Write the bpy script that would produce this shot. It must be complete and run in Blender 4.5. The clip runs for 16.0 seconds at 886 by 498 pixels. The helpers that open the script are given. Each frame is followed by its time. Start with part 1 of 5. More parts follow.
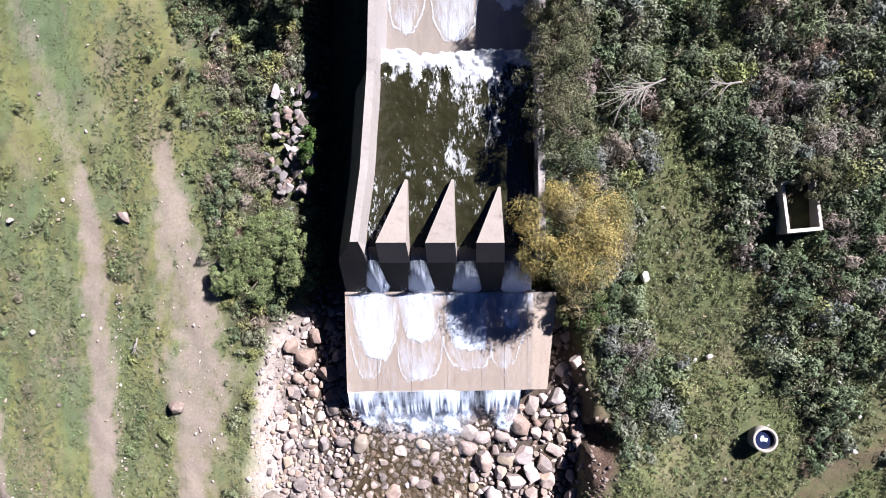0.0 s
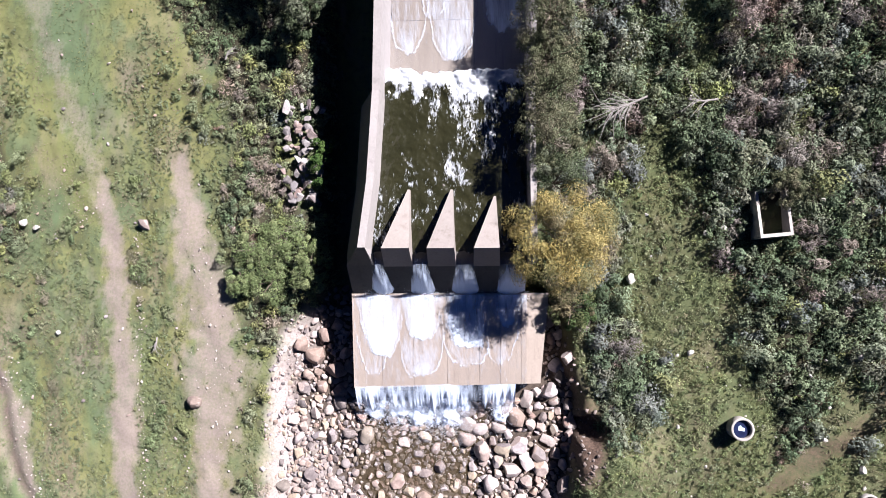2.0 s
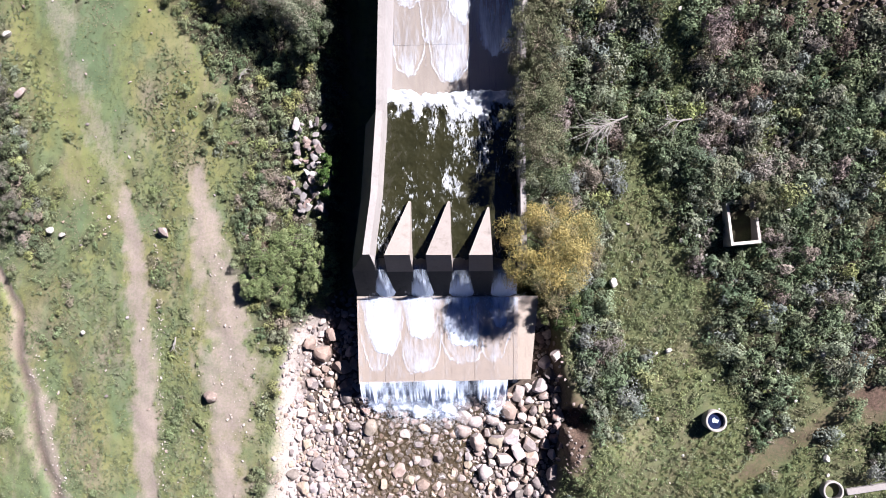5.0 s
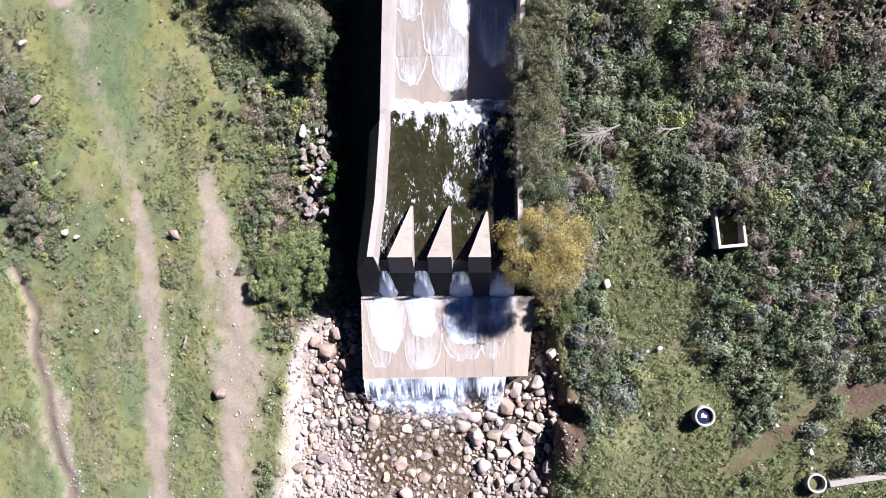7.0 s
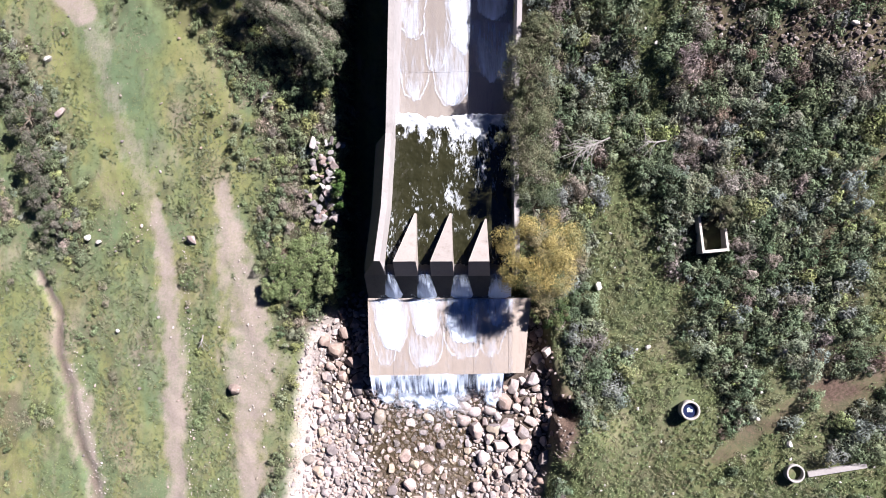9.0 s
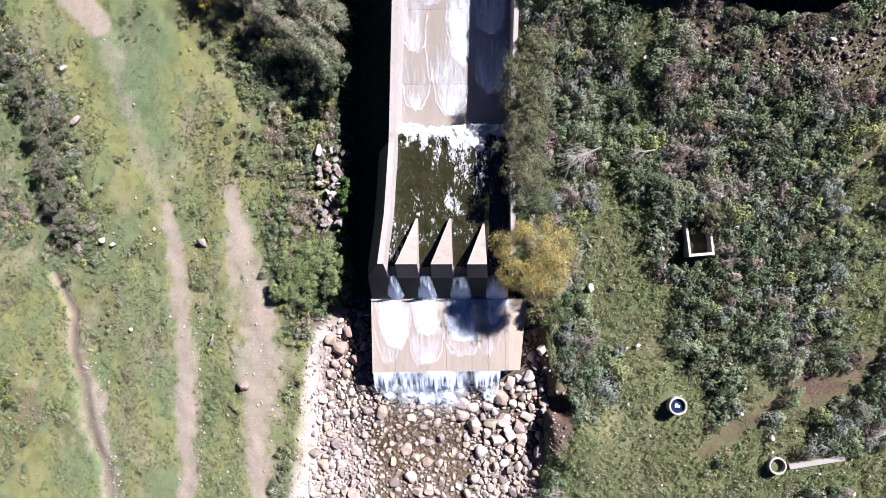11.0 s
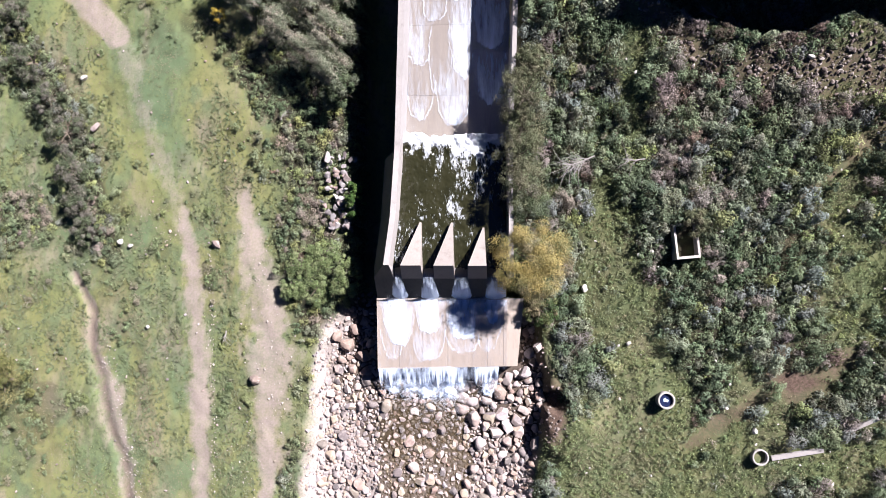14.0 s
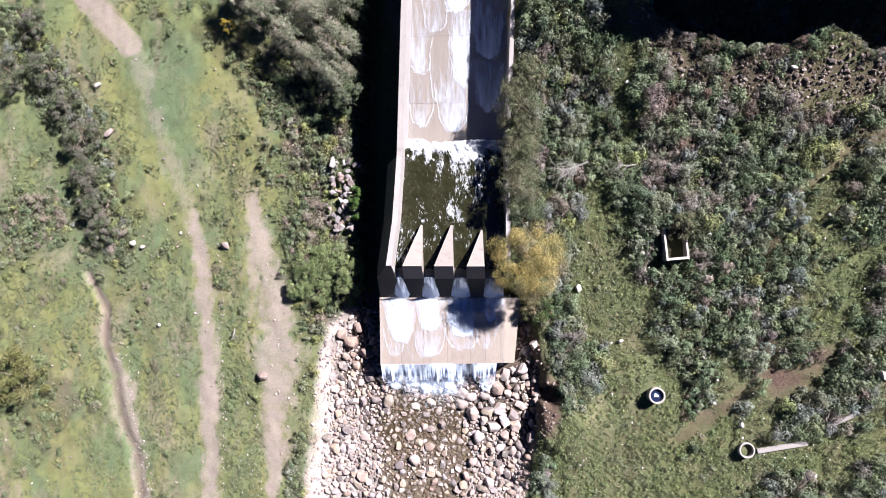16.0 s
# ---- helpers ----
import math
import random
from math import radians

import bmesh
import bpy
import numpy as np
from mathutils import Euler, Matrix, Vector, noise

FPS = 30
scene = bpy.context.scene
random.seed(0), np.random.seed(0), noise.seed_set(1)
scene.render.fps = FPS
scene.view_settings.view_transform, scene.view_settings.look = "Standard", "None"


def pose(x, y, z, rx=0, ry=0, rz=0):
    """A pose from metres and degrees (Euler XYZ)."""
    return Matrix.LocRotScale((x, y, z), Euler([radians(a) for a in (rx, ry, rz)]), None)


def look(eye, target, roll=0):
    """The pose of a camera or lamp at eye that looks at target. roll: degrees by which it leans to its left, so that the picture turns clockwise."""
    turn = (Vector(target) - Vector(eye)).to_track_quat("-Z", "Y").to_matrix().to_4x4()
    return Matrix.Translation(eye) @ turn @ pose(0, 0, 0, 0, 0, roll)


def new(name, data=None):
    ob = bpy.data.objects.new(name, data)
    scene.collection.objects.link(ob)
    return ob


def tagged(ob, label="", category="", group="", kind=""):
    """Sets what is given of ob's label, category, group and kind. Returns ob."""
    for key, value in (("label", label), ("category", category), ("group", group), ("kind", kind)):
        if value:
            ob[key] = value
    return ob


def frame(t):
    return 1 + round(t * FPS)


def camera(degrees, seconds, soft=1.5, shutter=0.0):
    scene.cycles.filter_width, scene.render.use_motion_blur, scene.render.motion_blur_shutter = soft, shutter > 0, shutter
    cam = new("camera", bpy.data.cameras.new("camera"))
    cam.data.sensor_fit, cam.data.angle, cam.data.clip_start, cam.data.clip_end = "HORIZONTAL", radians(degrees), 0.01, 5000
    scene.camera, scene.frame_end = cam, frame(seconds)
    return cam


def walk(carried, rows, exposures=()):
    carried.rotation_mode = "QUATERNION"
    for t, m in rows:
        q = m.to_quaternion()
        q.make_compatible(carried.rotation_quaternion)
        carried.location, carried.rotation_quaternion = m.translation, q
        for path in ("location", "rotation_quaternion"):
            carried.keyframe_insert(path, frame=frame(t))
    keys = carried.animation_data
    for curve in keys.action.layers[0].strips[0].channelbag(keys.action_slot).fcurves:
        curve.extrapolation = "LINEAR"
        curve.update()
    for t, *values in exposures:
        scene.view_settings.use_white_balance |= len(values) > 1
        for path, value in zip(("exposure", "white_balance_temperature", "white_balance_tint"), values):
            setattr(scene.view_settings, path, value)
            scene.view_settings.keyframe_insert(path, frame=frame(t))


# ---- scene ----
cam = camera(68.4, 16.0, soft=0.9)
METRES, EYE, TILT, LEAN, TURN = 15.3, 29.0, -86.0, 3.0, 0.0
ROWS = [
    (0.0, 0.0, 0.0, 0.0, 0.0, 0.0, 0.0),
    (0.5, -0.0009, -0.0302, 0.0019, -0.04, -0.02, 0.03),
    (1.0, -0.0003, -0.064, 0.0041, -0.03, 0.06, 0.07),
    (1.5, 0.0005, -0.1054, 0.0071, -0.04, 0.16, 0.16),
    (2.0, -0.0005, -0.15, 0.0108, -0.01, 0.1, 0.21),
    (2.5, 0.0, -0.1901, 0.0133, -0.1, 0.14, 0.26),
    (3.0, 0.002, -0.2261, 0.0163, -0.08, 0.12, 0.29),
    (3.5, 0.0039, -0.2575, 0.0192, -0.03, 0.16, 0.24),
    (4.0, 0.0038, -0.2828, 0.0228, -0.08, 0.15, 0.27),
    (6.5, 0.0022, -0.4056, 0.037, -0.11, 0.22, 0.16),
    (7.0, -0.0004, -0.4317, 0.0379, -0.13, 0.17, 0.17),
    (7.5, -0.0002, -0.4624, 0.0405, -0.12, 0.15, 0.2),
    (8.0, -0.0004, -0.5005, 0.0426, -0.05, 0.24, 0.2),
    (8.5, 0.001, -0.542, 0.0464, 0.0, 0.27, 0.21),
    (9.0, -0.0001, -0.5891, 0.0504, 0.03, 0.28, 0.19),
    (11.5, -0.006, -0.7429, 0.067, -0.09, 0.23, 0.04),
    (12.0, -0.0081, -0.7692, 0.0679, -0.01, 0.23, -0.06),
    (12.5, -0.0097, -0.7883, 0.068, -0.04, 0.24, -0.12),
    (13.0, -0.0103, -0.8129, 0.0686, -0.11, 0.29, -0.11),
    (13.5, -0.011, -0.8392, 0.0665, -0.1, 0.39, -0.12),
    (14.0, -0.0134, -0.8706, 0.0666, -0.08, 0.38, -0.11),
    (14.5, -0.0134, -0.8996, 0.0671, -0.02, 0.44, -0.15),
    (15.0, -0.0128, -0.9324, 0.0668, -0.07, 0.51, -0.17),
    (15.5, -0.0118, -0.9594, 0.0668, -0.03, 0.48, -0.21),
    (16.0, -0.0114, -0.9953, 0.0678, -0.03, 0.46, -0.17),
]
walk(cam, [(t, pose(0, 0, EYE, TILT, LEAN, TURN) @ pose(METRES * x, METRES * y, METRES * z, 90 + pitch, roll, yaw)) for t, x, y, z, yaw, pitch, roll in ROWS], ((0.0, 1.95), (4.0, 2.05), (8.0, 2.09), (16.0, 2.11)))

# ---- light ----
SUN_EL, SUN_AZ = 44.0, 54.5
world = bpy.data.worlds.new("sky")
scene.world = world
world.use_nodes = True
wn = world.node_tree
sky = wn.nodes.new("ShaderNodeTexSky")
sky.sky_type, sky.sun_disc, sky.ozone_density, sky.dust_density = "NISHITA", False, 6.0, 0.3
sky.sun_elevation, sky.sun_rotation = radians(SUN_EL), radians(SUN_AZ)
bg = next(n for n in wn.nodes if n.type == "BACKGROUND")
bg.inputs["Strength"].default_value = 0.0078
deep = wn.nodes.new("ShaderNodeMix")
deep.data_type, deep.blend_type, deep.inputs[0].default_value, deep.inputs[7].default_value = "RGBA", "MULTIPLY", 1.0, (0.42, 0.66, 1.25, 1)
wn.links.new(sky.outputs[0], deep.inputs[6])
wn.links.new(deep.outputs[2], bg.inputs["Color"])
sun_data = bpy.data.lights.new("sun", "SUN")
sun_data.energy, sun_data.angle, sun_data.color = 5.0, radians(0.5), (1.0, 0.935, 0.965)
sun = new("sun", sun_data)
sun_dir = Vector((math.sin(radians(SUN_AZ)) * math.cos(radians(SUN_EL)), math.cos(radians(SUN_AZ)) * math.cos(radians(SUN_EL)), math.sin(radians(SUN_EL))))
sun.matrix_world = look(sun_dir * 60, (0, 0, 0))

rng = np.random.default_rng(7)


# ---- small maths ----
def sstep(a, b, x):
    t = np.clip((x - a) / (b - a), 0, 1)
    return t * t * (3 - 2 * t)


def vnoise(x, y, seed=0):
    """Smooth value noise between 0 and 1, with a lattice of 1."""
    x, y = np.asarray(x, float), np.asarray(y, float)
    xi, yi = np.floor(x).astype(np.int64), np.floor(y).astype(np.int64)
    fx, fy = x - xi, y - yi
    fx, fy = fx * fx * (3 - 2 * fx), fy * fy * (3 - 2 * fy)

    def h(i, j):
        n = (i * 374761393 + j * 668265263 + seed * 982451653) & 0x7FFFFFFF
        n = ((n ^ (n >> 13)) * 1274126177) & 0x7FFFFFFF
        return ((n ^ (n >> 16)) & 0xFFFF) / 65535.0

    return (h(xi, yi) * (1 - fx) + h(xi + 1, yi) * fx) * (1 - fy) + (h(xi, yi + 1) * (1 - fx) + h(xi + 1, yi + 1) * fx) * fy


def fbm(x, y, seed=0, octaves=4):
    total, amp, norm = 0, 1.0, 0
    for o in range(octaves):
        total = total + amp * vnoise(x * 2 ** o + 17.3 * o, y * 2 ** o - 9.1 * o, seed + o)
        norm, amp = norm + amp, amp * 0.5
    return total / norm


def near_line(x, y, pts):
    """How deep a place lies in a band along a line of (x, y, half width): 1 on the line, 0 at its edge, less beyond."""
    best = np.full(np.shape(x), -9.0)
    for (x0, y0, w0), (x1, y1, w1) in zip(pts, pts[1:]):
        dx, dy = x1 - x0, y1 - y0
        t = np.clip(((x - x0) * dx + (y - y0) * dy) / (dx * dx + dy * dy), 0, 1)
        d = np.hypot(x - x0 - t * dx, y - y0 - t * dy)
        best = np.maximum(best, 1 - d / (w0 + t * (w1 - w0)))
    return best


def blob(x, y, cx, cy, rx, ry):
    return np.clip(1.3 * np.exp(-(((x - cx) / rx) ** 2 + ((y - cy) / ry) ** 2)), 0, 1)


# ---- the lie of the land ----
LEFT_EDGE = ((-60, -20, -9, -4.5, -2, 0.5, 2, 60), (-13, -11.8, -10.6, -10.0, -9.3, -7.7, -7.3, -7.3))
RIGHT_EDGE = ((-60, -20, -12, -8, -5, -2.5, -0.5, 1, 2.5, 60), (3.0, 3.4, 4.2, 4.9, 5.2, 4.6, 4.0, 3.4, 2.7, 2.7))

GULLY = ((-30.2, 2.0, 0.3), (-28.4, -0.9, 0.4), (-28.6, -3.6, 0.45), (-27.8, -5.8, 0.6), (-27.0, -9.2, 0.5), (-25.7, -11.8, 0.5), (-25.1, -15.3, 0.5), (-24.9, -19, 0.5))


def land(x, y):
    x, y = np.asarray(x, float), np.asarray(y, float)
    left = -3.2 + 0.17 * (np.clip(x, -60, 20) + 14) + 0.05 * np.clip(y, -50, 60)
    right = -1.0 + 0.12 * (np.clip(x, -10, 60) - 10) + 0.22 * np.clip(y, -25, 40) + 0.25 * np.clip(y - 11, 0, 8)
    right = np.minimum(right, 2.2 + 0.15 * np.clip(y - 9.6, 0, 40) + 1.0 * np.clip(x - 3.2, 0, 50))
    mid = np.where(y > -0.5, -4.2, -3.85 + 0.1 * (np.clip(y, -40, -3) + 5))
    xl, xr = np.interp(y, *LEFT_EDGE), np.interp(y, *RIGHT_EDGE)
    z = left + (mid - left) * sstep(xl - 0.9, xl + 0.7, x)
    bank = xr + 0.5 * (vnoise(x * 0.9, y * 0.9, 3) - 0.5)
    z = z + (right - z) * sstep(bank - 0.2, bank + 0.35, x)
    rim = np.interp(x, (11.0, 12.0, 13.5, 15.0, 16.6, 19.8, 21.8, 23.0, 25.5, 30.0), (18.4, 17.0, 16.3, 15.9, 15.4, 15.2, 16.2, 15.6, 14.4, 14.0)) + 1.1 * (fbm(x * 0.9, y * 0.9, 9) - 0.5)
    z = z - 4.5 * sstep(11.2, 12.4, x + 0.5 * vnoise(x, y, 8)) * sstep(rim, rim + 1.0, y)
    z = z - 0.22 * sstep(-0.6, 0.9, near_line(x, y, GULLY) + 0.5 * (fbm(x * 1.7, y * 1.7, 15) - 0.5))
    z = z + 1.2 * blob(x, y, 6.6, -9.0, 2.2, 2.4) * sstep(bank - 0.1, bank + 0.4, x) - 1.3 * sstep(1.15, 0.75, np.hypot((x - 5.8) / 0.95, (y + 6.75) / 0.62) + 0.5 * (fbm(x * 2, y * 2, 13) - 0.5)) * sstep(4.6, 5.0, x)
    # Unseen hill, added to throw shade over the ground beyond the rim.
    z = z + 15 * sstep(16.5, 20, x) * sstep(20.5, 25, y)
    z = z + 8.5 * sstep(28, 46, y) + 0.5 * (fbm(x * 2.2, y * 2.2, 14) - 0.5) * blob(x, y, 5.8, -8.0, 1.4, 3.0)
    out = np.clip((np.abs(x) + np.abs(y)) / 15, 0, 1)
    return z + out * (0.35 * (fbm(x * 0.35, y * 0.35, 11) - 0.5) + 0.12 * (fbm(x * 1.6, y * 1.6, 21) - 0.5))


TRACKS = (
    ((-16.2, 7.4, 0.7), (-15.3, 3.5, 1.4), (-14.1, -1, 2.3), (-13.9, -4.6, 2.0), (-14.0, -8.0, 1.5), (-14.2, -14.0, 0.8)),
    ((-21.0, 6.6, 0.5), (-20.0, 0.6, 1.15), (-19.6, -5.2, 1.1), (-19.4, -10.4, 0.95), (-18.9, -18, 0.9)),
    ((-30.2, 2.0, 0.4), (-28.3, -0.9, 0.55), (-28.4, -3.6, 0.6), (-27.2, -6.2, 1.3), (-26.4, -9.2, 1.0), (-25.5, -11.8, 0.8), (-25.0, -15.3, 0.8), (-24.9, -19, 0.8)),
    ((-33.5, 28, 1.0), (-30.6, 24, 1.0), (-26.6, 19.9, 0.95)),
    ((14.6, -9.6, 0.4), (16.3, -8.0, 0.6), (19.1, -6.3, 0.9), (20.8, -5.2, 1.8), (22.4, -4.9, 1.1), (24.0, -3.2, 0.4)),
    ((20.3, -4.8, 1.1), (19.2, -2.0, 0.35), (19.6, 1.2, 0.3), (20.3, 6.2, 0.35), (22.9, 8.6, 0.6), (24.5, 10.0, 1.1), (26.5, 10.8, 1.2)),
)


def bare(x, y):
    """How bare the earth is: 1 on the wheel tracks, 0 in the grass."""
    wob = 1.0 * (fbm(x * 0.8, y * 0.8, 31) - 0.5) + 0.9 * (fbm(x * 3, y * 2, 32) - 0.5)
    m = np.zeros(np.shape(x))
    for k, tr in enumerate(TRACKS):
        m = np.maximum(m, (0.72 if k > 3 else 1.0) * sstep(-0.35, 0.75 if k != 3 else 0.2, near_line(x, y, tr) + wob * (1 if k != 3 else 0.25) * (1.7 if k > 3 else 1)))
    faint = sstep(0.1, 1.0, near_line(x, y, ((-26.5, 20, 1.2), (-24.4, 14, 1.6), (-22.2, 9, 1.5), (-21.0, 5, 1.0))) + wob)
    m = np.maximum(0.74 * m, 0.45 * faint)
    return np.maximum.reduce((m, 0.9 * blob(x, y, 5.6, -7.4, 0.9, 2.2), 0.85 * blob(x, y, 20.8, -5.2, 1.9, 1.0) * sstep(0.3, 0.5, fbm(x * 0.9, y * 0.9, 35)), 0.3 * sstep(0.5, 1.2, blob(x, y, -11.6, 4.6, 1.0, 1.6) + 1.1 * wob), 0.6 * sstep(0.5, 1.2, blob(x, y, -10.2, -1.6, 0.7, 0.8) + wob), 0.65 * sstep(0.0, 1.0, near_line(x, y, ((10.4, 17.6, 1.6), (12.5, 15.6, 1.6), (15, 14.2, 2.2), (18, 13.4, 2.6), (22, 13.8, 2.6), (28, 12.6, 2.6))) + 0.8 * wob)))


def red_earth(x, y):
    """Where the bare soil is reddish brown: the cut bank, the slope and patches in the scrub."""
    return np.maximum.reduce((sstep(3.5, 5.0, x), blob(x, y, -11.6, 4.6, 1.2, 1.6), blob(x, y, -10.2, -1.6, 1.0, 1.2)))


def stony(x, y):
    """The pale rubble on the bank and the bed of the stream."""
    xl, xr = np.interp(y, *LEFT_EDGE), np.interp(y, *RIGHT_EDGE)
    wob = 1.6 * (fbm(x * 0.7, y * 0.7, 41) - 0.5)
    return sstep(-1.2, 0.1, x - xl + wob) * sstep(0.6, -0.2, x - xr) * sstep(0.8, -0.8, y + wob)


def pale(x, y):
    """Where the rubble is washed pale, along the grassy bank."""
    xl = np.interp(y, *LEFT_EDGE)
    reach = np.interp(y, (-9.0, -5.0), (2.6, 0.5))
    return sstep(reach + 0.7, reach - 0.8, x - xl + 1.6 * (fbm(x * 0.6, y * 0.6, 43) - 0.5)) * sstep(0.5, -2.0, y) + 0.7 * sstep(-9.5, -12.5, y + 1.5 * (fbm(x * 0.5, y * 0.5, 44) - 0.5))


def scrub(x, y):
    """How thick the bushes stand: 0 in short grass, 1 in the thicket."""
    n = fbm(x * 0.22, y * 0.22, 51)
    meadow = sstep(-0.1, 0.5, near_line(x, y, ((8.6, 7.5, 1.0), (9.2, 4, 2.2), (9.8, -1, 2.7), (10.6, -6, 3.8), (11.5, -14, 6.5))) + 2.2 * (n - 0.5) + 0.8 * (fbm(x * 0.9, y * 0.9, 62) - 0.5))
    r = sstep(3.0, 3.8, x) * np.clip(0.98 - 0.72 * meadow - 0.65 * blob(x, y, 24.0, 0.5, 3.2, 5.5) - 0.62 * blob(x, y, 15, -11.5, 9, 4.5) * (0.55 + 0.9 * fbm(x * 0.5, y * 0.5, 58)) + 0.5 * (n - 0.5) - 0.5 * sstep(0.5, 0.66, fbm(x * 0.4, y * 0.4, 57)), 0.22, 1)
    r = r * (1 - 0.75 * sstep(0.0, 0.6, near_line(x, y, ((9.6, 18.5, 0.8), (10.2, 15.0, 1.3), (9.9, 12.8, 1.5), (10.8, 10.6, 0.9))) + 1.2 * (n - 0.5)))
    l = sstep(-14.5, -10.5, x + 3 * (n - 0.5) + 0.12 * y) * sstep(-4.8, -1.5, y) * 0.8
    l = np.maximum(l, 1.0 * sstep(0.1, 0.6, near_line(x, y, ((-38, 22, 3.6), (-33.5, 17, 3.2), (-30, 11.5, 2.5), (-28.6, 7, 2.2), (-27, 3.5, 1.6)))) * (0.6 + 0.8 * n))
    l = np.maximum(l, 0.75 * sstep(0.1, 0.7, near_line(x, y, ((-20.5, 20.5, 1.5), (-14.5, 15, 1.8), (-12, 12, 2.4)))))
    l = np.maximum(l, 0.5 * sstep(0.46, 0.6, fbm(x * 0.8, y * 0.8, 53)) * sstep(0.36, 0.58, fbm(x * 0.13, y * 0.13, 54)))
    l = np.maximum(l, 0.34 * sstep(-0.1, 0.6, near_line(x, y, ((-17.6, 4.2, 0.7), (-17.1, -4, 1.4), (-16.6, -14, 2.4))) + 0.9 * (fbm(x * 1.2, y * 1.2, 55) - 0.5)))
    l = np.maximum(l, 0.45 * sstep(0.0, 0.7, near_line(x, y, ((-29.5, 4, 2.2), (-26.0, 0, 2.0), (-23.8, -6, 1.4), (-22.5, -12, 1.0))) + 1.8 * (fbm(x * 0.9, y * 0.9, 59) - 0.5)))
    l = np.maximum(l, 0.8 * sstep(0.45, 0.75, blob(x, y, -34.0, -8.5, 4.0, 3.0) + 1.2 * (fbm(x * 0.6, y * 0.6, 60) - 0.5)))
    l = np.maximum(l, 0.75 * sstep(0.3, 0.75, blob(x, y, -35.5, 6.3, 3.8, 2.8) + 0.9 * (fbm(x * 0.7, y * 0.7, 61) - 0.5)))
    l = l * (1 - 0.95 * blob(x, y, -8.9, 7.2, 0.9, 2.4))
    return np.where(x > -2, r * sstep(0.35, 1.2, x - np.interp(y, *RIGHT_EDGE) + 3 * sstep(0, 2, y)), l * sstep(-7.0, -7.6, x)) * (1 - bare(x, y)) * (1 - stony(x, y))


def fresh(x, y):
    """Strips of damp blue-green grass in the field."""
    wob = 1.3 * (fbm(x * 0.6, y * 0.6, 33) - 0.5)
    a = near_line(x, y, ((-27.5, 19.5, 0.9), (-23.0, 14.0, 1.3), (-20.0, 8.5, 1.4), (-19.0, 5.5, 1.2)))
    b = near_line(x, y, ((-30.6, 21.0, 0.8), (-28.4, 17.5, 0.8)))
    c = near_line(x, y, ((-21.6, 2.0, 0.7), (-21.5, -6.0, 0.8), (-21.2, -16.0, 0.9)))
    d = near_line(x, y, ((-12.0, -3.6, 0.7), (-11.6, -6.5, 0.9), (-12.4, -9.0, 0.6)))
    return 0.45 * sstep(-0.3, 0.8, np.maximum.reduce((a, b, c, d)) + wob)


def yellow(x, y):
    """Yellower grass beside the tracks and on the far side of the gully."""
    wob = 1.3 * (fbm(x * 0.5, y * 0.5, 34) - 0.5)
    a = near_line(x, y, ((-31.0, 23.0, 1.0), (-27.6, 15.0, 1.6), (-25.0, 10.0, 1.8), (-22.5, 6.0, 1.5)))
    b = near_line(x, y, ((-20.0, 21.0, 1.8), (-17.0, 14.0, 2.2), (-16.5, 9.0, 1.2)))
    c = near_line(x, y, ((-36.0, 1.0, 4.0), (-33.5, -9.0, 2.5), (-31.0, -15.0, 3.0)))
    return 0.6 * sstep(-0.4, 0.8, np.maximum.reduce((a, b, c)) + wob)


def field(x, y):
    """The open field beyond the thicket, where herbs stay low: 1 there, 0 elsewhere."""
    strip = sstep(0.0, 0.5, near_line(x, y, ((-38, 22, 3.6), (-33.5, 17, 3.2), (-30, 11.5, 2.5), (-28.6, 7, 2.2), (-27, 3.5, 1.6))))
    return sstep(-12.5, -15.0, x + 0.25 * np.clip(y - 5, 0, 20)) * (1 - 0.8 * strip) * (1 - 0.9 * blob(x, y, -35.5, 6.3, 3.8, 2.8))


# ---- building blocks ----
def mesh_of(name, verts, faces, mats, parent=None, label="", smooth=False, colours=None, floats=None):
    """One mesh object from arrays: verts n x 3, faces m x 3 or m x 4."""
    me = bpy.data.meshes.new(name)
    verts, faces = np.asarray(verts, np.float32), np.asarray(faces, np.int32)
    k = faces.shape[1]
    me.vertices.add(len(verts))
    me.vertices.foreach_set("co", verts.ravel())
    me.loops.add(faces.size)
    me.loops.foreach_set("vertex_index", faces.ravel())
    me.polygons.add(len(faces))
    me.polygons.foreach_set("loop_start", np.arange(0, faces.size, k, dtype=np.int32))
    me.polygons.foreach_set("use_smooth", np.full(len(faces), smooth))
    if colours is not None:
        at = me.attributes.new("tint", "FLOAT_COLOR", "FACE" if len(colours) == len(faces) else "POINT")
        at.data.foreach_set("color", np.c_[colours, np.ones(len(colours))].astype(np.float32).ravel())
    for key, vals in (floats or {}).items():
        me.attributes.new(key, "FLOAT", "POINT").data.foreach_set("value", np.asarray(vals, np.float32).ravel())
    me.update(calc_edges=True)
    me.validate()
    for m in mats if isinstance(mats, (list, tuple)) else [mats]:
        me.materials.append(m)
    ob = new(name, me)
    ob.parent = parent
    if label:
        ob["label"] = label
    return ob


def part(name, bm, material, parent=None, label="", bevel=0.0, smooth=False):
    if bevel:
        bmesh.ops.bevel(bm, geom=[e for e in bm.edges if e.calc_face_angle(0) > 0.5], offset=bevel, segments=2, affect="EDGES", profile=0.6)
    bmesh.ops.recalc_face_normals(bm, faces=bm.faces)
    me = bpy.data.meshes.new(name)
    for f in bm.faces:
        f.smooth = smooth
    bm.to_mesh(me)
    bm.free()
    me.materials.append(material)
    ob = new(name, me)
    ob.parent = parent
    if label:
        ob["label"] = label
    return ob


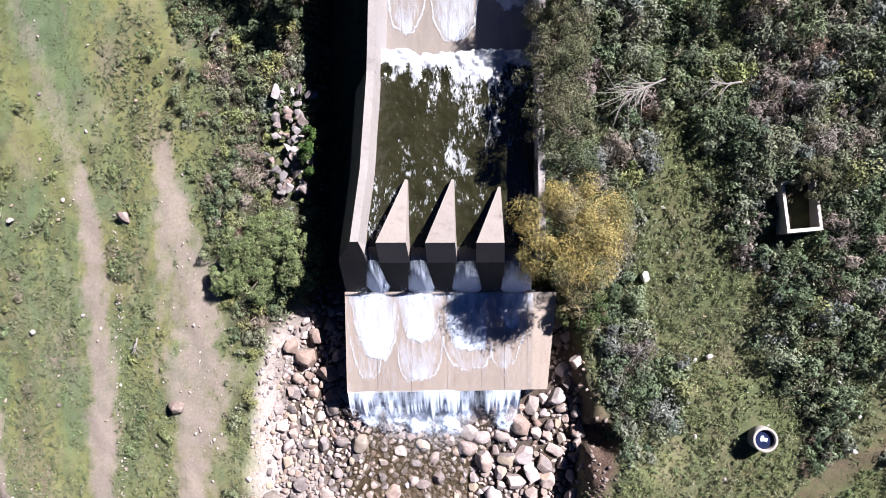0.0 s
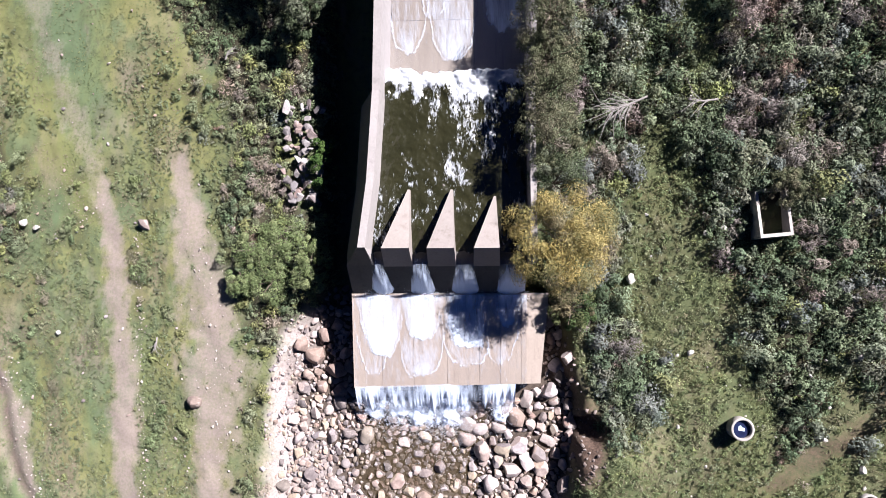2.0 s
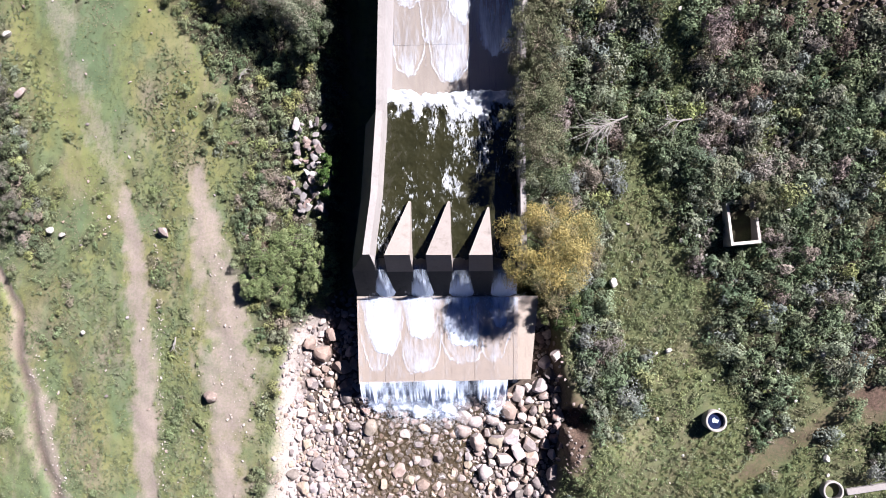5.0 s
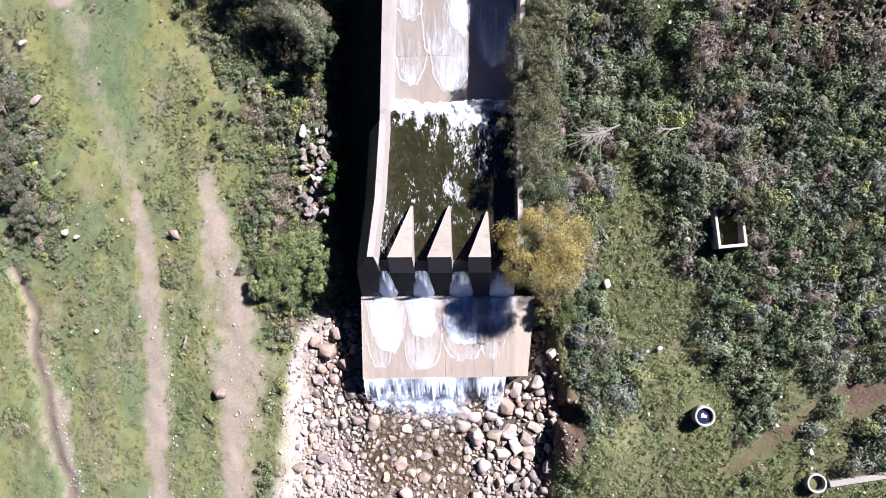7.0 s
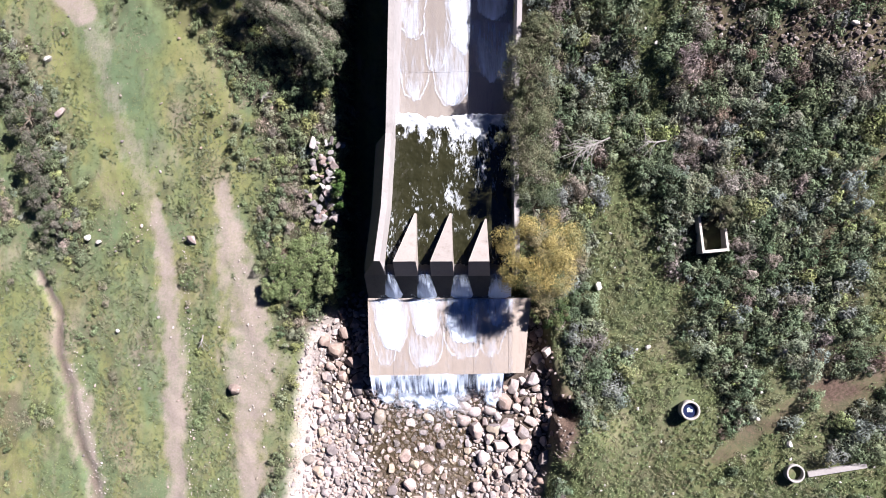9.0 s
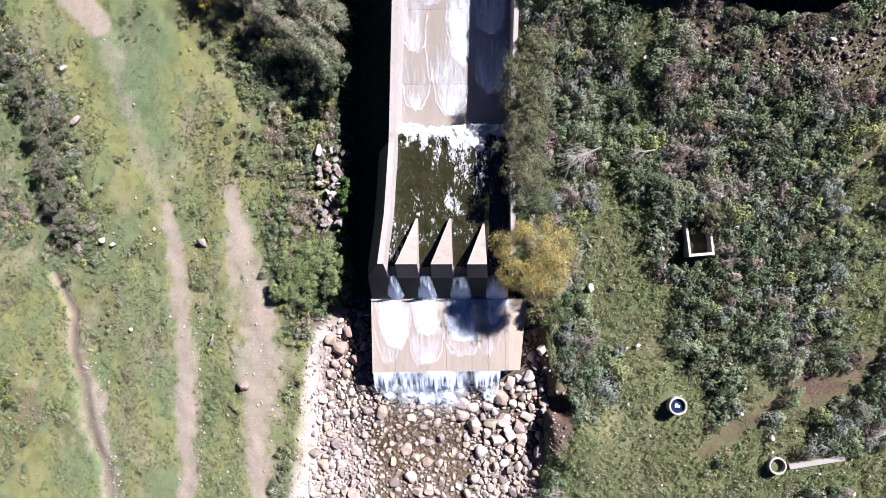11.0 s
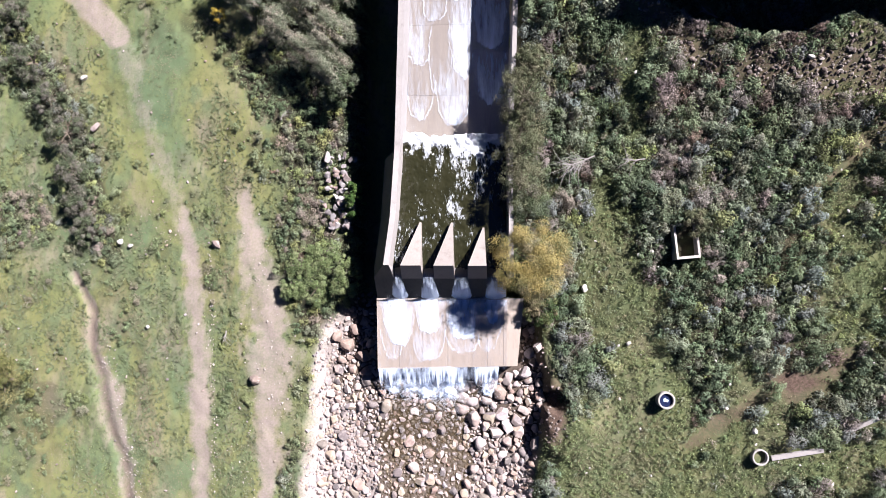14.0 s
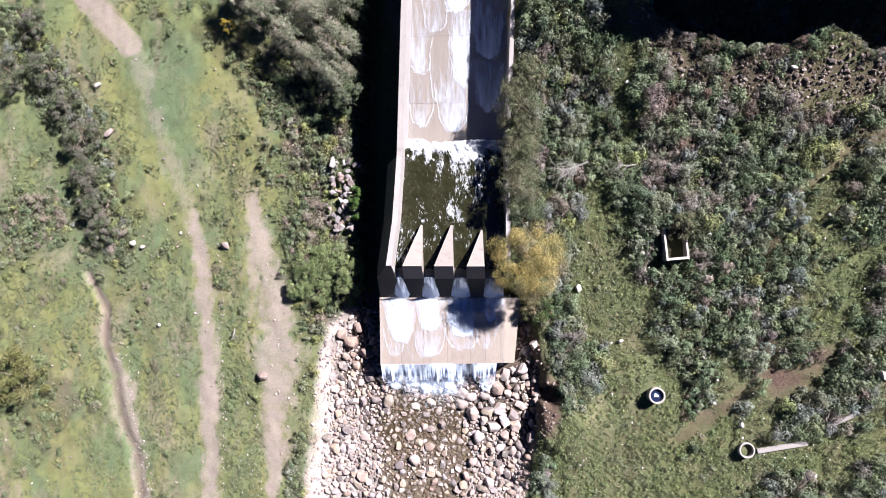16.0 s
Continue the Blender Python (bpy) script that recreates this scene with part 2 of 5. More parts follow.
def prism(corners_low, corners_high):
    """A solid between two rings of as many corners."""
    bm = bmesh.new()
    a = [bm.verts.new(p) for p in corners_low]
    b = [bm.verts.new(p) for p in corners_high]
    bm.faces.new(a[::-1]), bm.faces.new(b)
    for i in range(len(a)):
        j = (i + 1) % len(a)
        bm.faces.new((a[i], a[j], b[j], b[i]))
    return bm


def loft(sections):
    """A solid through rings of points; the first and the last are closed."""
    bm = bmesh.new()
    rings = [[bm.verts.new(p) for p in s] for s in sections]
    bm.faces.new(rings[0][::-1]), bm.faces.new(rings[-1])
    n = len(rings[0])
    for r0, r1 in zip(rings, rings[1:]):
        for i in range(n):
            j = (i + 1) % n
            bm.faces.new((r0[i], r0[j], r1[j], r1[i]))
    return bm


def grid_faces(nx, ny):
    i = np.arange(nx * ny).reshape(ny, nx)
    return np.stack([i[:-1, :-1], i[:-1, 1:], i[1:, 1:], i[1:, :-1]], -1).reshape(-1, 4)


def empty(name, at=(0, 0, 0)):
    ob = new(name)
    ob.location = at
    ob.empty_display_size = 0.3
    return ob


# ---- materials ----
def material(name):
    m = bpy.data.materials.new(name)
    m.use_nodes = True
    nt = m.node_tree
    return m, nt, next(n for n in nt.nodes if n.type == "BSDF_PRINCIPLED"), next(n for n in nt.nodes if n.type == "OUTPUT_MATERIAL")


def noise_node(nt, vec, scale, detail=6, rough=0.6, stretch=None):
    if stretch:
        mp = nt.nodes.new("ShaderNodeMapping")
        mp.inputs["Scale"].default_value = stretch
        nt.links.new(vec, mp.inputs["Vector"])
        vec = mp.outputs[0]
    n = nt.nodes.new("ShaderNodeTexNoise")
    n.inputs["Scale"].default_value, n.inputs["Detail"].default_value, n.inputs["Roughness"].default_value = scale, detail, rough
    nt.links.new(vec, n.inputs["Vector"])
    return n.outputs["Fac"]


def ramp(nt, fac, stops):
    r = nt.nodes.new("ShaderNodeValToRGB")
    while len(r.color_ramp.elements) < len(stops):
        r.color_ramp.elements.new(0.5)
    for e, (p, c) in zip(r.color_ramp.elements, stops):
        e.position, e.color = p, (*c, 1) if len(c) == 3 else c
    nt.links.new(fac, r.inputs[0])
    return r.outputs[0]


def mix(nt, fac, a, b, how="MIX"):
    n = nt.nodes.new("ShaderNodeMix")
    n.data_type, n.blend_type = "RGBA", how
    for sock, v in ((n.inputs[0], fac), (n.inputs[6], a), (n.inputs[7], b)):
        if hasattr(v, "links"):
            nt.links.new(v, sock)
        elif isinstance(v, (int, float)):
            sock.default_value = v
        else:
            sock.default_value = (*v, 1)
    return n.outputs[2]


ALBEDO = 0.68


def dim(nt, c):
    """Bring a colour down to the reflectance of dry outdoor surfaces."""
    return mix(nt, 1.0, c, (ALBEDO, ALBEDO, ALBEDO), "MULTIPLY")


def maths(nt, how, a, b=0.0, clamp=False):
    n = nt.nodes.new("ShaderNodeMath")
    n.operation, n.use_clamp = how, clamp
    for sock, v in ((n.inputs[0], a), (n.inputs[1], b)):
        if hasattr(v, "links"):
            nt.links.new(v, sock)
        else:
            sock.default_value = v
    return n.outputs[0]


def bump(nt, bsdf, height, strength=0.4, distance=0.02):
    b = nt.nodes.new("ShaderNodeBump")
    b.inputs["Strength"].default_value, b.inputs["Distance"].default_value = strength, distance
    nt.links.new(height, b.inputs["Height"])
    nt.links.new(b.outputs[0], bsdf.inputs["Normal"])


def where(nt, local=False):
    if local:
        return nt.nodes.new("ShaderNodeTexCoord").outputs["Object"]
    return nt.nodes.new("ShaderNodeNewGeometry").outputs["Position"]


def attribute(nt, name, colour=False):
    a = nt.nodes.new("ShaderNodeAttribute")
    a.attribute_name = name
    return a.outputs["Color"] if colour else a.outputs["Fac"]


def concrete(name, light, dark, stain, rough=0.85, streak=(1, 1, 1)):
    m, nt, b, _ = material(name)
    p = where(nt)
    big = noise_node(nt, p, 0.7, 5, 0.65, streak)
    fine = noise_node(nt, p, 9.0, 6, 0.7)
    c = mix(nt, ramp(nt, big, ((0.35, (0, 0, 0)), (0.65, (1, 1, 1)))), dark, light)
    c = mix(nt, ramp(nt, noise_node(nt, p, 2.3, 6, 0.7, streak), ((0.55, (0, 0, 0)), (0.75, (1, 1, 1)))), c, stain)
    c = mix(nt, 0.35, c, ramp(nt, fine, ((0.3, (0.35, 0.35, 0.35)), (0.7, (0.65, 0.65, 0.65)))), "OVERLAY")
    rnd = nt.nodes.new("ShaderNodeObjectInfo").outputs["Random"]
    c = mix(nt, 1.0, c, ramp(nt, rnd, ((0, (0.86, 0.86, 0.88)), (1, (1, 1, 1)))), "MULTIPLY")
    nt.links.new(dim(nt, c), b.inputs["Base Color"])
    b.inputs["Roughness"].default_value = rough
    bump(nt, b, fine, 0.35, 0.02)
    return m


CONCRETE = concrete("concrete", (0.365, 0.342, 0.332), (0.315, 0.294, 0.285), (0.22, 0.203, 0.195))
WET_CONCRETE = concrete("wet_concrete", (0.30, 0.262, 0.228), (0.25, 0.217, 0.19), (0.185, 0.16, 0.142), 0.45, (2.2, 0.25, 1))
# Concrete darkened in colour to stand for faces and floors in shade.
SHADED_CONCRETE = concrete("shaded_concrete", (0.095, 0.09, 0.086), (0.068, 0.065, 0.063), (0.035, 0.034, 0.033), 0.9, (1, 1, 0.4))
APRON_CONCRETE = concrete("apron_concrete", (0.41, 0.35, 0.30), (0.355, 0.30, 0.258), (0.27, 0.225, 0.188), 0.5, (2.2, 0.25, 1))
PIER_CONCRETE = concrete("pier_concrete", (0.30, 0.268, 0.25), (0.27, 0.24, 0.222), (0.20, 0.17, 0.15))
PALE_CONCRETE = concrete("pale_concrete", (0.46, 0.43, 0.40), (0.36, 0.335, 0.31), (0.27, 0.25, 0.23))


def ground_material():
    m, nt, b, _ = material("earth_and_grass")
    p = where(nt)
    fine, mid = noise_node(nt, p, 7, 8, 0.75), noise_node(nt, p, 1.1, 6, 0.7)
    broad, patch, tuft = noise_node(nt, p, 0.16, 4, 0.55, (1, 0.55, 1)), noise_node(nt, p, 0.5, 5, 0.6, (1, 0.6, 1)), noise_node(nt, p, 2.4, 5, 0.65)
    grass = ramp(nt, broad, ((0.36, (0.112, 0.158, 0.085)), (0.45, (0.155, 0.185, 0.082)), (0.54, (0.195, 0.2, 0.085)), (0.64, (0.22, 0.2, 0.14))))
    grass = mix(nt, ramp(nt, patch, ((0.5, (0, 0, 0)), (0.62, (0.85, 0.85, 0.85)))), grass, (0.125, 0.168, 0.092))
    grass = mix(nt, ramp(nt, noise_node(nt, p, 0.34, 5, 0.62, (1.2, 0.5, 1)), ((0.53, (0, 0, 0)), (0.66, (0.85, 0.85, 0.85)))), grass, (0.245, 0.205, 0.165))
    grass = mix(nt, ramp(nt, tuft, ((0.34, (0.75, 0.75, 0.75)), (0.5, (0, 0, 0)))), grass, (0.092, 0.108, 0.062))
    grass = mix(nt, ramp(nt, fine, ((0.36, (0.4, 0.4, 0.4)), (0.5, (0, 0, 0)))), grass, (0.08, 0.092, 0.055))
    soil = mix(nt, mid, (0.31, 0.265, 0.238), (0.24, 0.20, 0.178))
    soil = mix(nt, ramp(nt, fine, ((0.45, (0, 0, 0)), (0.7, (1, 1, 1)))), soil, (0.31, 0.262, 0.235))
    soil = mix(nt, attribute(nt, "red"), soil, ramp(nt, fine, ((0.35, (0.05, 0.034, 0.027)), (0.65, (0.165, 0.115, 0.092)))))
    # Brown soil under the scrub, darkened in colour for the bushes' shade.
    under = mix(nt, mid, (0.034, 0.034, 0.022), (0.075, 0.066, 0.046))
    # Brown bed, its colour darkened as shade in the gaps between boulders.
    rubble = mix(nt, ramp(nt, fine, ((0.35, (0, 0, 0)), (0.6, (1, 1, 1)))), (0.043, 0.034, 0.028), (0.118, 0.093, 0.077))
    rubble = mix(nt, attribute(nt, "pale"), rubble, mix(nt, ramp(nt, fine, ((0.35, (0, 0, 0)), (0.55, (1, 1, 1)))), (0.22, 0.182, 0.172), (0.40, 0.355, 0.34)))
    grass = mix(nt, attribute(nt, "lush"), grass, ramp(nt, maths(nt, "ADD", maths(nt, "MULTIPLY", maths(nt, "ADD", mid, fine), 0.32), maths(nt, "MULTIPLY", noise_node(nt, p, 0.4, 4, 0.6), 0.36)), ((0.38, (0.06, 0.08, 0.042)), (0.46, (0.092, 0.115, 0.054)), (0.53, (0.13, 0.138, 0.066)), (0.60, (0.18, 0.158, 0.108)))))
    grass = mix(nt, maths(nt, "MULTIPLY", attribute(nt, "fresh"), ramp(nt, patch, ((0.3, (0.3, 0.3, 0.3)), (0.6, (1, 1, 1))))), grass, (0.12, 0.168, 0.092))
    grass = mix(nt, maths(nt, "MULTIPLY", attribute(nt, "yellow"), ramp(nt, patch, ((0.4, (1, 1, 1)), (0.7, (0.3, 0.3, 0.3))))), grass, (0.20, 0.208, 0.082))
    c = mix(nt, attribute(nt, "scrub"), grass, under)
    worn = maths(nt, "ADD", attribute(nt, "bare"), maths(nt, "ADD", maths(nt, "MULTIPLY", maths(nt, "SUBTRACT", mid, 0.5), 0.7), maths(nt, "MULTIPLY", maths(nt, "SUBTRACT", fine, 0.5), 0.9)))
    worn = maths(nt, "MINIMUM", ramp(nt, worn, ((0.2, (0, 0, 0)), (0.85, (1, 1, 1)))), maths(nt, "MULTIPLY", attribute(nt, "bare"), 4.0))
    c = mix(nt, worn, c, soil)
    c = mix(nt, attribute(nt, "stony"), c, rubble)
    nt.links.new(dim(nt, c), b.inputs["Base Color"])
    b.inputs["Roughness"].default_value = 0.95
    b.inputs["Specular IOR Level"].default_value = 0.1
    bump(nt, b, fine, 0.35, 0.05)
    return m


def leaf_material(name, spread=0.35, gloss=0.55):
    m, nt, b, out = material(name)
    p = where(nt)
    c = attribute(nt, "tint", True)
    c = mix(nt, spread, c, ramp(nt, noise_node(nt, p, 14, 3, 0.6), ((0.3, (0.2, 0.2, 0.2)), (0.7, (0.8, 0.8, 0.8)))), "OVERLAY")
    c = dim(nt, c)
    nt.links.new(c, b.inputs["Base Color"])
    b.inputs["Roughness"].default_value = gloss
    b.inputs["Specular IOR Level"].default_value = 0.03
    through_leaf, ms = nt.nodes.new("ShaderNodeBsdfTranslucent"), nt.nodes.new("ShaderNodeMixShader")
    nt.links.new(c, through_leaf.inputs["Color"])
    ms.inputs[0].default_value = 0.22
    nt.links.new(b.outputs[0], ms.inputs[1])
    nt.links.new(through_leaf.outputs[0], ms.inputs[2])
    nt.links.new(ms.outputs[0], out.inputs["Surface"])
    return m


def bark_material(name, light, dark):
    m, nt, b, _ = material(name)
    p = where(nt, True)
    n = noise_node(nt, p, 12, 6, 0.7, (1, 1, 0.25))
    nt.links.new(dim(nt, ramp(nt, n, ((0.3, dark), (0.7, light)))), b.inputs["Base Color"])
    b.inputs["Roughness"].default_value = 0.9
    bump(nt, b, n, 0.6, 0.02)
    return m


def rock_material(name, stops):
    m, nt, b, _ = material(name)
    p = where(nt, True)
    rnd = nt.nodes.new("ShaderNodeObjectInfo").outputs["Random"]
    isle = nt.nodes.new("ShaderNodeNewGeometry").outputs["Random Per Island"]
    pick = maths(nt, "FRACT", maths(nt, "ADD", rnd, isle))
    base = ramp(nt, pick, stops)
    n = noise_node(nt, p, 3.0, 8, 0.7)
    c = mix(nt, 0.6, base, ramp(nt, n, ((0.3, (0.25, 0.25, 0.25)), (0.7, (0.75, 0.75, 0.75)))), "OVERLAY")
    c = mix(nt, ramp(nt, noise_node(nt, p, 1.3, 4, 0.6), ((0.58, (0, 0, 0)), (0.7, (0.6, 0.6, 0.6)))), c, (0.42, 0.385, 0.355))
    nt.links.new(dim(nt, c), b.inputs["Base Color"])
    b.inputs["Roughness"].default_value = 0.85
    b.inputs["Specular IOR Level"].default_value = 0.25
    bump(nt, b, n, 0.5, 0.03)
    return m


def foam_material(name, streak, scale, low, high, tone=(0.56, 0.66, 0.82), sheet=(0.55, 0.72, 1.0), sheet_cover=0.1):
    """White water by the attribute foam, broken up by streaks; between, a thin clear sheet that the bed shows through."""
    m, nt, b, out = material(name)
    p = where(nt)
    n = maths(nt, "ADD", maths(nt, "MULTIPLY", noise_node(nt, p, scale, 7, 0.75, streak), 0.65), maths(nt, "MULTIPLY", noise_node(nt, p, scale * 3.7, 4, 0.7, streak), 0.35))
    cover = ramp(nt, maths(nt, "SUBTRACT", maths(nt, "ADD", attribute(nt, "foam"), n), 0.5), ((low, (0, 0, 0)), (high, (1, 1, 1))))
    b.inputs["Base Color"].default_value = (*tone, 1)
    b.inputs["Roughness"].default_value = 0.55
    bump(nt, b, n, 0.6, 0.05)
    clear = nt.nodes.new("ShaderNodeBsdfTransparent")
    gloss = nt.nodes.new("ShaderNodeBsdfGlossy")
    gloss.inputs["Roughness"].default_value = 0.18
    gloss.inputs["Color"].default_value = (*sheet, 1)
    b2 = nt.nodes.new("ShaderNodeBump")
    b2.inputs["Strength"].default_value, b2.inputs["Distance"].default_value = 0.5, 0.03
    nt.links.new(n, b2.inputs["Height"])
    nt.links.new(b2.outputs[0], gloss.inputs["Normal"])
    thin = nt.nodes.new("ShaderNodeMixShader")
    thin.inputs[0].default_value = sheet_cover
    nt.links.new(clear.outputs[0], thin.inputs[1])
    nt.links.new(gloss.outputs[0], thin.inputs[2])
    ms = nt.nodes.new("ShaderNodeMixShader")
    nt.links.new(cover, ms.inputs[0])
    nt.links.new(thin.outputs[0], ms.inputs[1])
    nt.links.new(b.outputs[0], ms.inputs[2])
    nt.links.new(ms.outputs[0], out.inputs["Surface"])
    return m


def basin_material():
    m, nt, b, _ = material("green_basin_water")
    p = where(nt)
    n = maths(nt, "ADD", maths(nt, "MULTIPLY", noise_node(nt, p, 1.3, 4, 0.6, (1.2, 0.7, 1)), 0.5), maths(nt, "MULTIPLY", noise_node(nt, p, 8.0, 7, 0.75, (1.15, 0.42, 1)), 0.5))
    # White flecks are foam, with the ripples' sun glints painted in alike.
    white = ramp(nt, maths(nt, "SUBTRACT", maths(nt, "ADD", attribute(nt, "foam"), n), 0.5), ((0.165, (0, 0, 0)), (0.26, (1, 1, 1))))
    deep = mix(nt, noise_node(nt, p, 0.8, 3, 0.6), (0.012, 0.013, 0.006), (0.028, 0.027, 0.012))
    nt.links.new(dim(nt, mix(nt, white, deep, (0.52, 0.56, 0.62))), b.inputs["Base Color"])
    nt.links.new(ramp(nt, white, ((0, (0.16, 0.16, 0.16)), (1, (0.6, 0.6, 0.6)))), b.inputs["Roughness"])
    bump(nt, b, n, 0.4, 0.04)
    return m


GROUND = ground_material()
LEAF = leaf_material("leaves", 0.3, 0.7)
GRASS = leaf_material("grass_blades", 0.25, 0.7)
ROCK = rock_material("river_rock", ((0.0, (0.22, 0.165, 0.14)), (0.14, (0.36, 0.29, 0.265)), (0.28, (0.15, 0.128, 0.13)), (0.42, (0.43, 0.37, 0.345)), (0.56, (0.27, 0.19, 0.165)), (0.66, (0.40, 0.335, 0.26)), (0.76, (0.11, 0.098, 0.10)), (0.88, (0.48, 0.42, 0.415)), (1.0, (0.25, 0.225, 0.235))))
QUARRY = rock_material("quarry_rock", ((0.0, (0.20, 0.188, 0.195)), (0.25, (0.31, 0.288, 0.29)), (0.45, (0.16, 0.143, 0.148)), (0.65, (0.24, 0.175, 0.158)), (0.85, (0.35, 0.328, 0.33)), (1.0, (0.42, 0.40, 0.39))))
BARK = bark_material("bark", (0.22, 0.18, 0.14), (0.10, 0.08, 0.06))
DEAD_WOOD = bark_material("dead_wood", (0.29, 0.275, 0.265), (0.19, 0.175, 0.165))
CHUTE_WATER = foam_material("chute_water", (2.4, 0.3, 1), 1.8, 0.14, 1.05)
APRON_WATER = foam_material("apron_water", (2.2, 0.45, 1), 2.0, 0.12, 0.95)
JET_WATER = foam_material("falling_water", (15, 0.4, 0.4), 1.6, 0.22, 0.75, sheet_cover=0.04)
BASIN_WATER = basin_material()


# ---- the ground: one sheet to the horizon ----
def axis(lo, hi, step, far):
    mid = np.arange(lo, hi, step)
    steps = np.cumsum(step * 1.22 ** np.arange(1, 60))
    steps = steps[steps < far]
    return np.r_[(lo - steps)[::-1], mid, mid[-1] + steps]


gx, gy = np.meshgrid(axis(-40, 30, 0.2, 1500), axis(-18, 27, 0.2, 1500))
gx, gy = gx.ravel(), gy.ravel()
nx, ny = len(axis(-40, 30, 0.2, 1500)), len(axis(-18, 27, 0.2, 1500))
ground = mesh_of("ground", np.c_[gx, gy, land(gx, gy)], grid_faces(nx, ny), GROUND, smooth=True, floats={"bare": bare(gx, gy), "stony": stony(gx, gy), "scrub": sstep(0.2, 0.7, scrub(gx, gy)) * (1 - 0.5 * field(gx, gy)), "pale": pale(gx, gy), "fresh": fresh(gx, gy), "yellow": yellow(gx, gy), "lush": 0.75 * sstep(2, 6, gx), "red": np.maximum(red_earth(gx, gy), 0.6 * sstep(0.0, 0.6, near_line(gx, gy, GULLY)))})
tagged(ground, "grassy valley ground with dirt wheel tracks and rubble", "ground", kind="structure")

# ---- the spillway ----
WATER_Z, LIP_Z, LIP_Y, BASIN_TOP = 1.15, 0.95, 1.45, 2.6


def wall_top(y):
    return BASIN_TOP + 0.15 * max(0.0, y - 9.6)


def chute_z(y):
    return 0.0 + 0.15 * (y - 11.7)


spillway = tagged(empty("spillway", (-0.9, 1.0, -4.2)), "pale concrete dam spillway chute with stilling basin", "spillway")
HOLD = Matrix.Translation((0.9, -1.0, 4.2))


def hold(ob, parent=None):
    ob.parent = parent or spillway
    ob.matrix_parent_inverse = HOLD
    return ob


def wall_line(rows, y):
    return np.interp(y, [r[0] for r in rows], [r[1] for r in rows])


LEFT_OUT = ((2.16, -5.22), (5.16, -4.83), (9.3, -4.58), (19.15, -4.2), (45, -3.3))
RIGHT_OUT = ((1.5, 2.78), (10.2, 2.76), (14.4, 2.95), (19.0, 3.09), (45, 3.9))
secs = []
for y in (9.3, 12, 15, 19.15, 25, 35, 45):
    x, t = wall_line(LEFT_OUT, y), wall_top(y)
    secs.append([(x, y, -4.6), (x + 0.42, y, -4.6), (x + 0.36, y, t), (x, y, t)])
hold(part("chute_wall", loft(secs), CONCRETE, None, "pale concrete side wall of the chute", 0.02))
secs = []
for y in (1.45, 2.16, 3.6, 5.16, 7.2, 9.3):
    x, t = wall_line(LEFT_OUT, max(y, 2.16)), BASIN_TOP
    if y < 2:
        secs.append([(x - 0.95, y, -4.6), (x + 0.5, y, -4.6), (x + 0.5, y, 0.98), (x + 0.42, y, 1.02), (x - 0.78, y, 0.98), (x - 0.95, y, 0.0)])
    else:
        secs.append([(x - 0.95, y, -4.6), (x + 0.5, y, -4.6), (x + 0.4, y, LIP_Z), (x + 0.34, y, t), (x, y, t), (x - 0.95, y, 0.0)])
basin_wall = hold(part("basin_wall", loft(secs), CONCRETE, None, "pale concrete basin wall with its outer face coloured dark as shade", 0.02))
# Faces turned from the sun take the darker concrete as painted shade.
basin_wall.data.materials.append(SHADED_CONCRETE)
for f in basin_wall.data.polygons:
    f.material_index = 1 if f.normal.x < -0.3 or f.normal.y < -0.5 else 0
secs = []
for y in (1.5, 4, 7, 10.2, 14.4, 19, 30, 45):
    x, t = wall_line(RIGHT_OUT, y), wall_top(y)
    secs.append([(x - 0.42, y, -4.6), (x + 0.05, y, -4.6), (x, y, t), (x - 0.27, y, t)])
hold(part("chute_wall", loft(secs), CONCRETE, None, "pale concrete side wall half hidden by bushes", 0.02))
# floor of the chute in slabs with joints
for k, y0 in enumerate(np.arange(9.0, 45, 4.5)):
    for s in range(2):
        xa, xb = (-4.1 + 0.03 * (y0 - 10), 0.03) if s == 0 else (0.05, 2.6 + 0.03 * (y0 - 10))
        y1 = y0 + 4.488
        lo = [(xa, y0, chute_z(y0) - 0.4), (xb, y0, chute_z(y0) - 0.4), (xb, y1, chute_z(y1) - 0.4), (xa, y1, chute_z(y1) - 0.4)]
        hold(part("floor_slab", prism(lo, [(p[0], p[1], p[2] + 0.4) for p in lo]), WET_CONCRETE, None, "wet beige concrete floor slab"))
# basin floor and the end sill
hold(part("basin_floor", prism([(-5, 2.2, -1.6), (2.4, 2.2, -1.6), (2.4, 9.0, -1.6), (-5, 9.0, -1.6)], [(-5, 2.2, -1.0), (2.4, 2.2, -1.0), (2.4, 9.0, -1.0), (-5, 9.0, -1.0)]), WET_CONCRETE))
# Sill and wing also carry their shade in the concrete's colour.
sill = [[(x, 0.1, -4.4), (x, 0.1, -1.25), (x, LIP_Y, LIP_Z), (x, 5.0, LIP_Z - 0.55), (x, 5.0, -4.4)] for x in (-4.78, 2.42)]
hold(part("end_sill", loft(sill), SHADED_CONCRETE, None, "sloping concrete end sill coloured dark as shade"))
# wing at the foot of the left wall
hold(part("wing_wall", prism([(-6.2, 0.12, -4.6), (-4.7, 0.12, -4.6), (-4.7, 1.5, -4.6), (-6.2, 1.5, -4.6)], [(-6.1, 0.1, -1.2), (-4.7, 0.1, -1.2), (-4.7, 1.46, 0.96), (-6.02, 1.46, 0.96)]), SHADED_CONCRETE, None, "", 0.02))
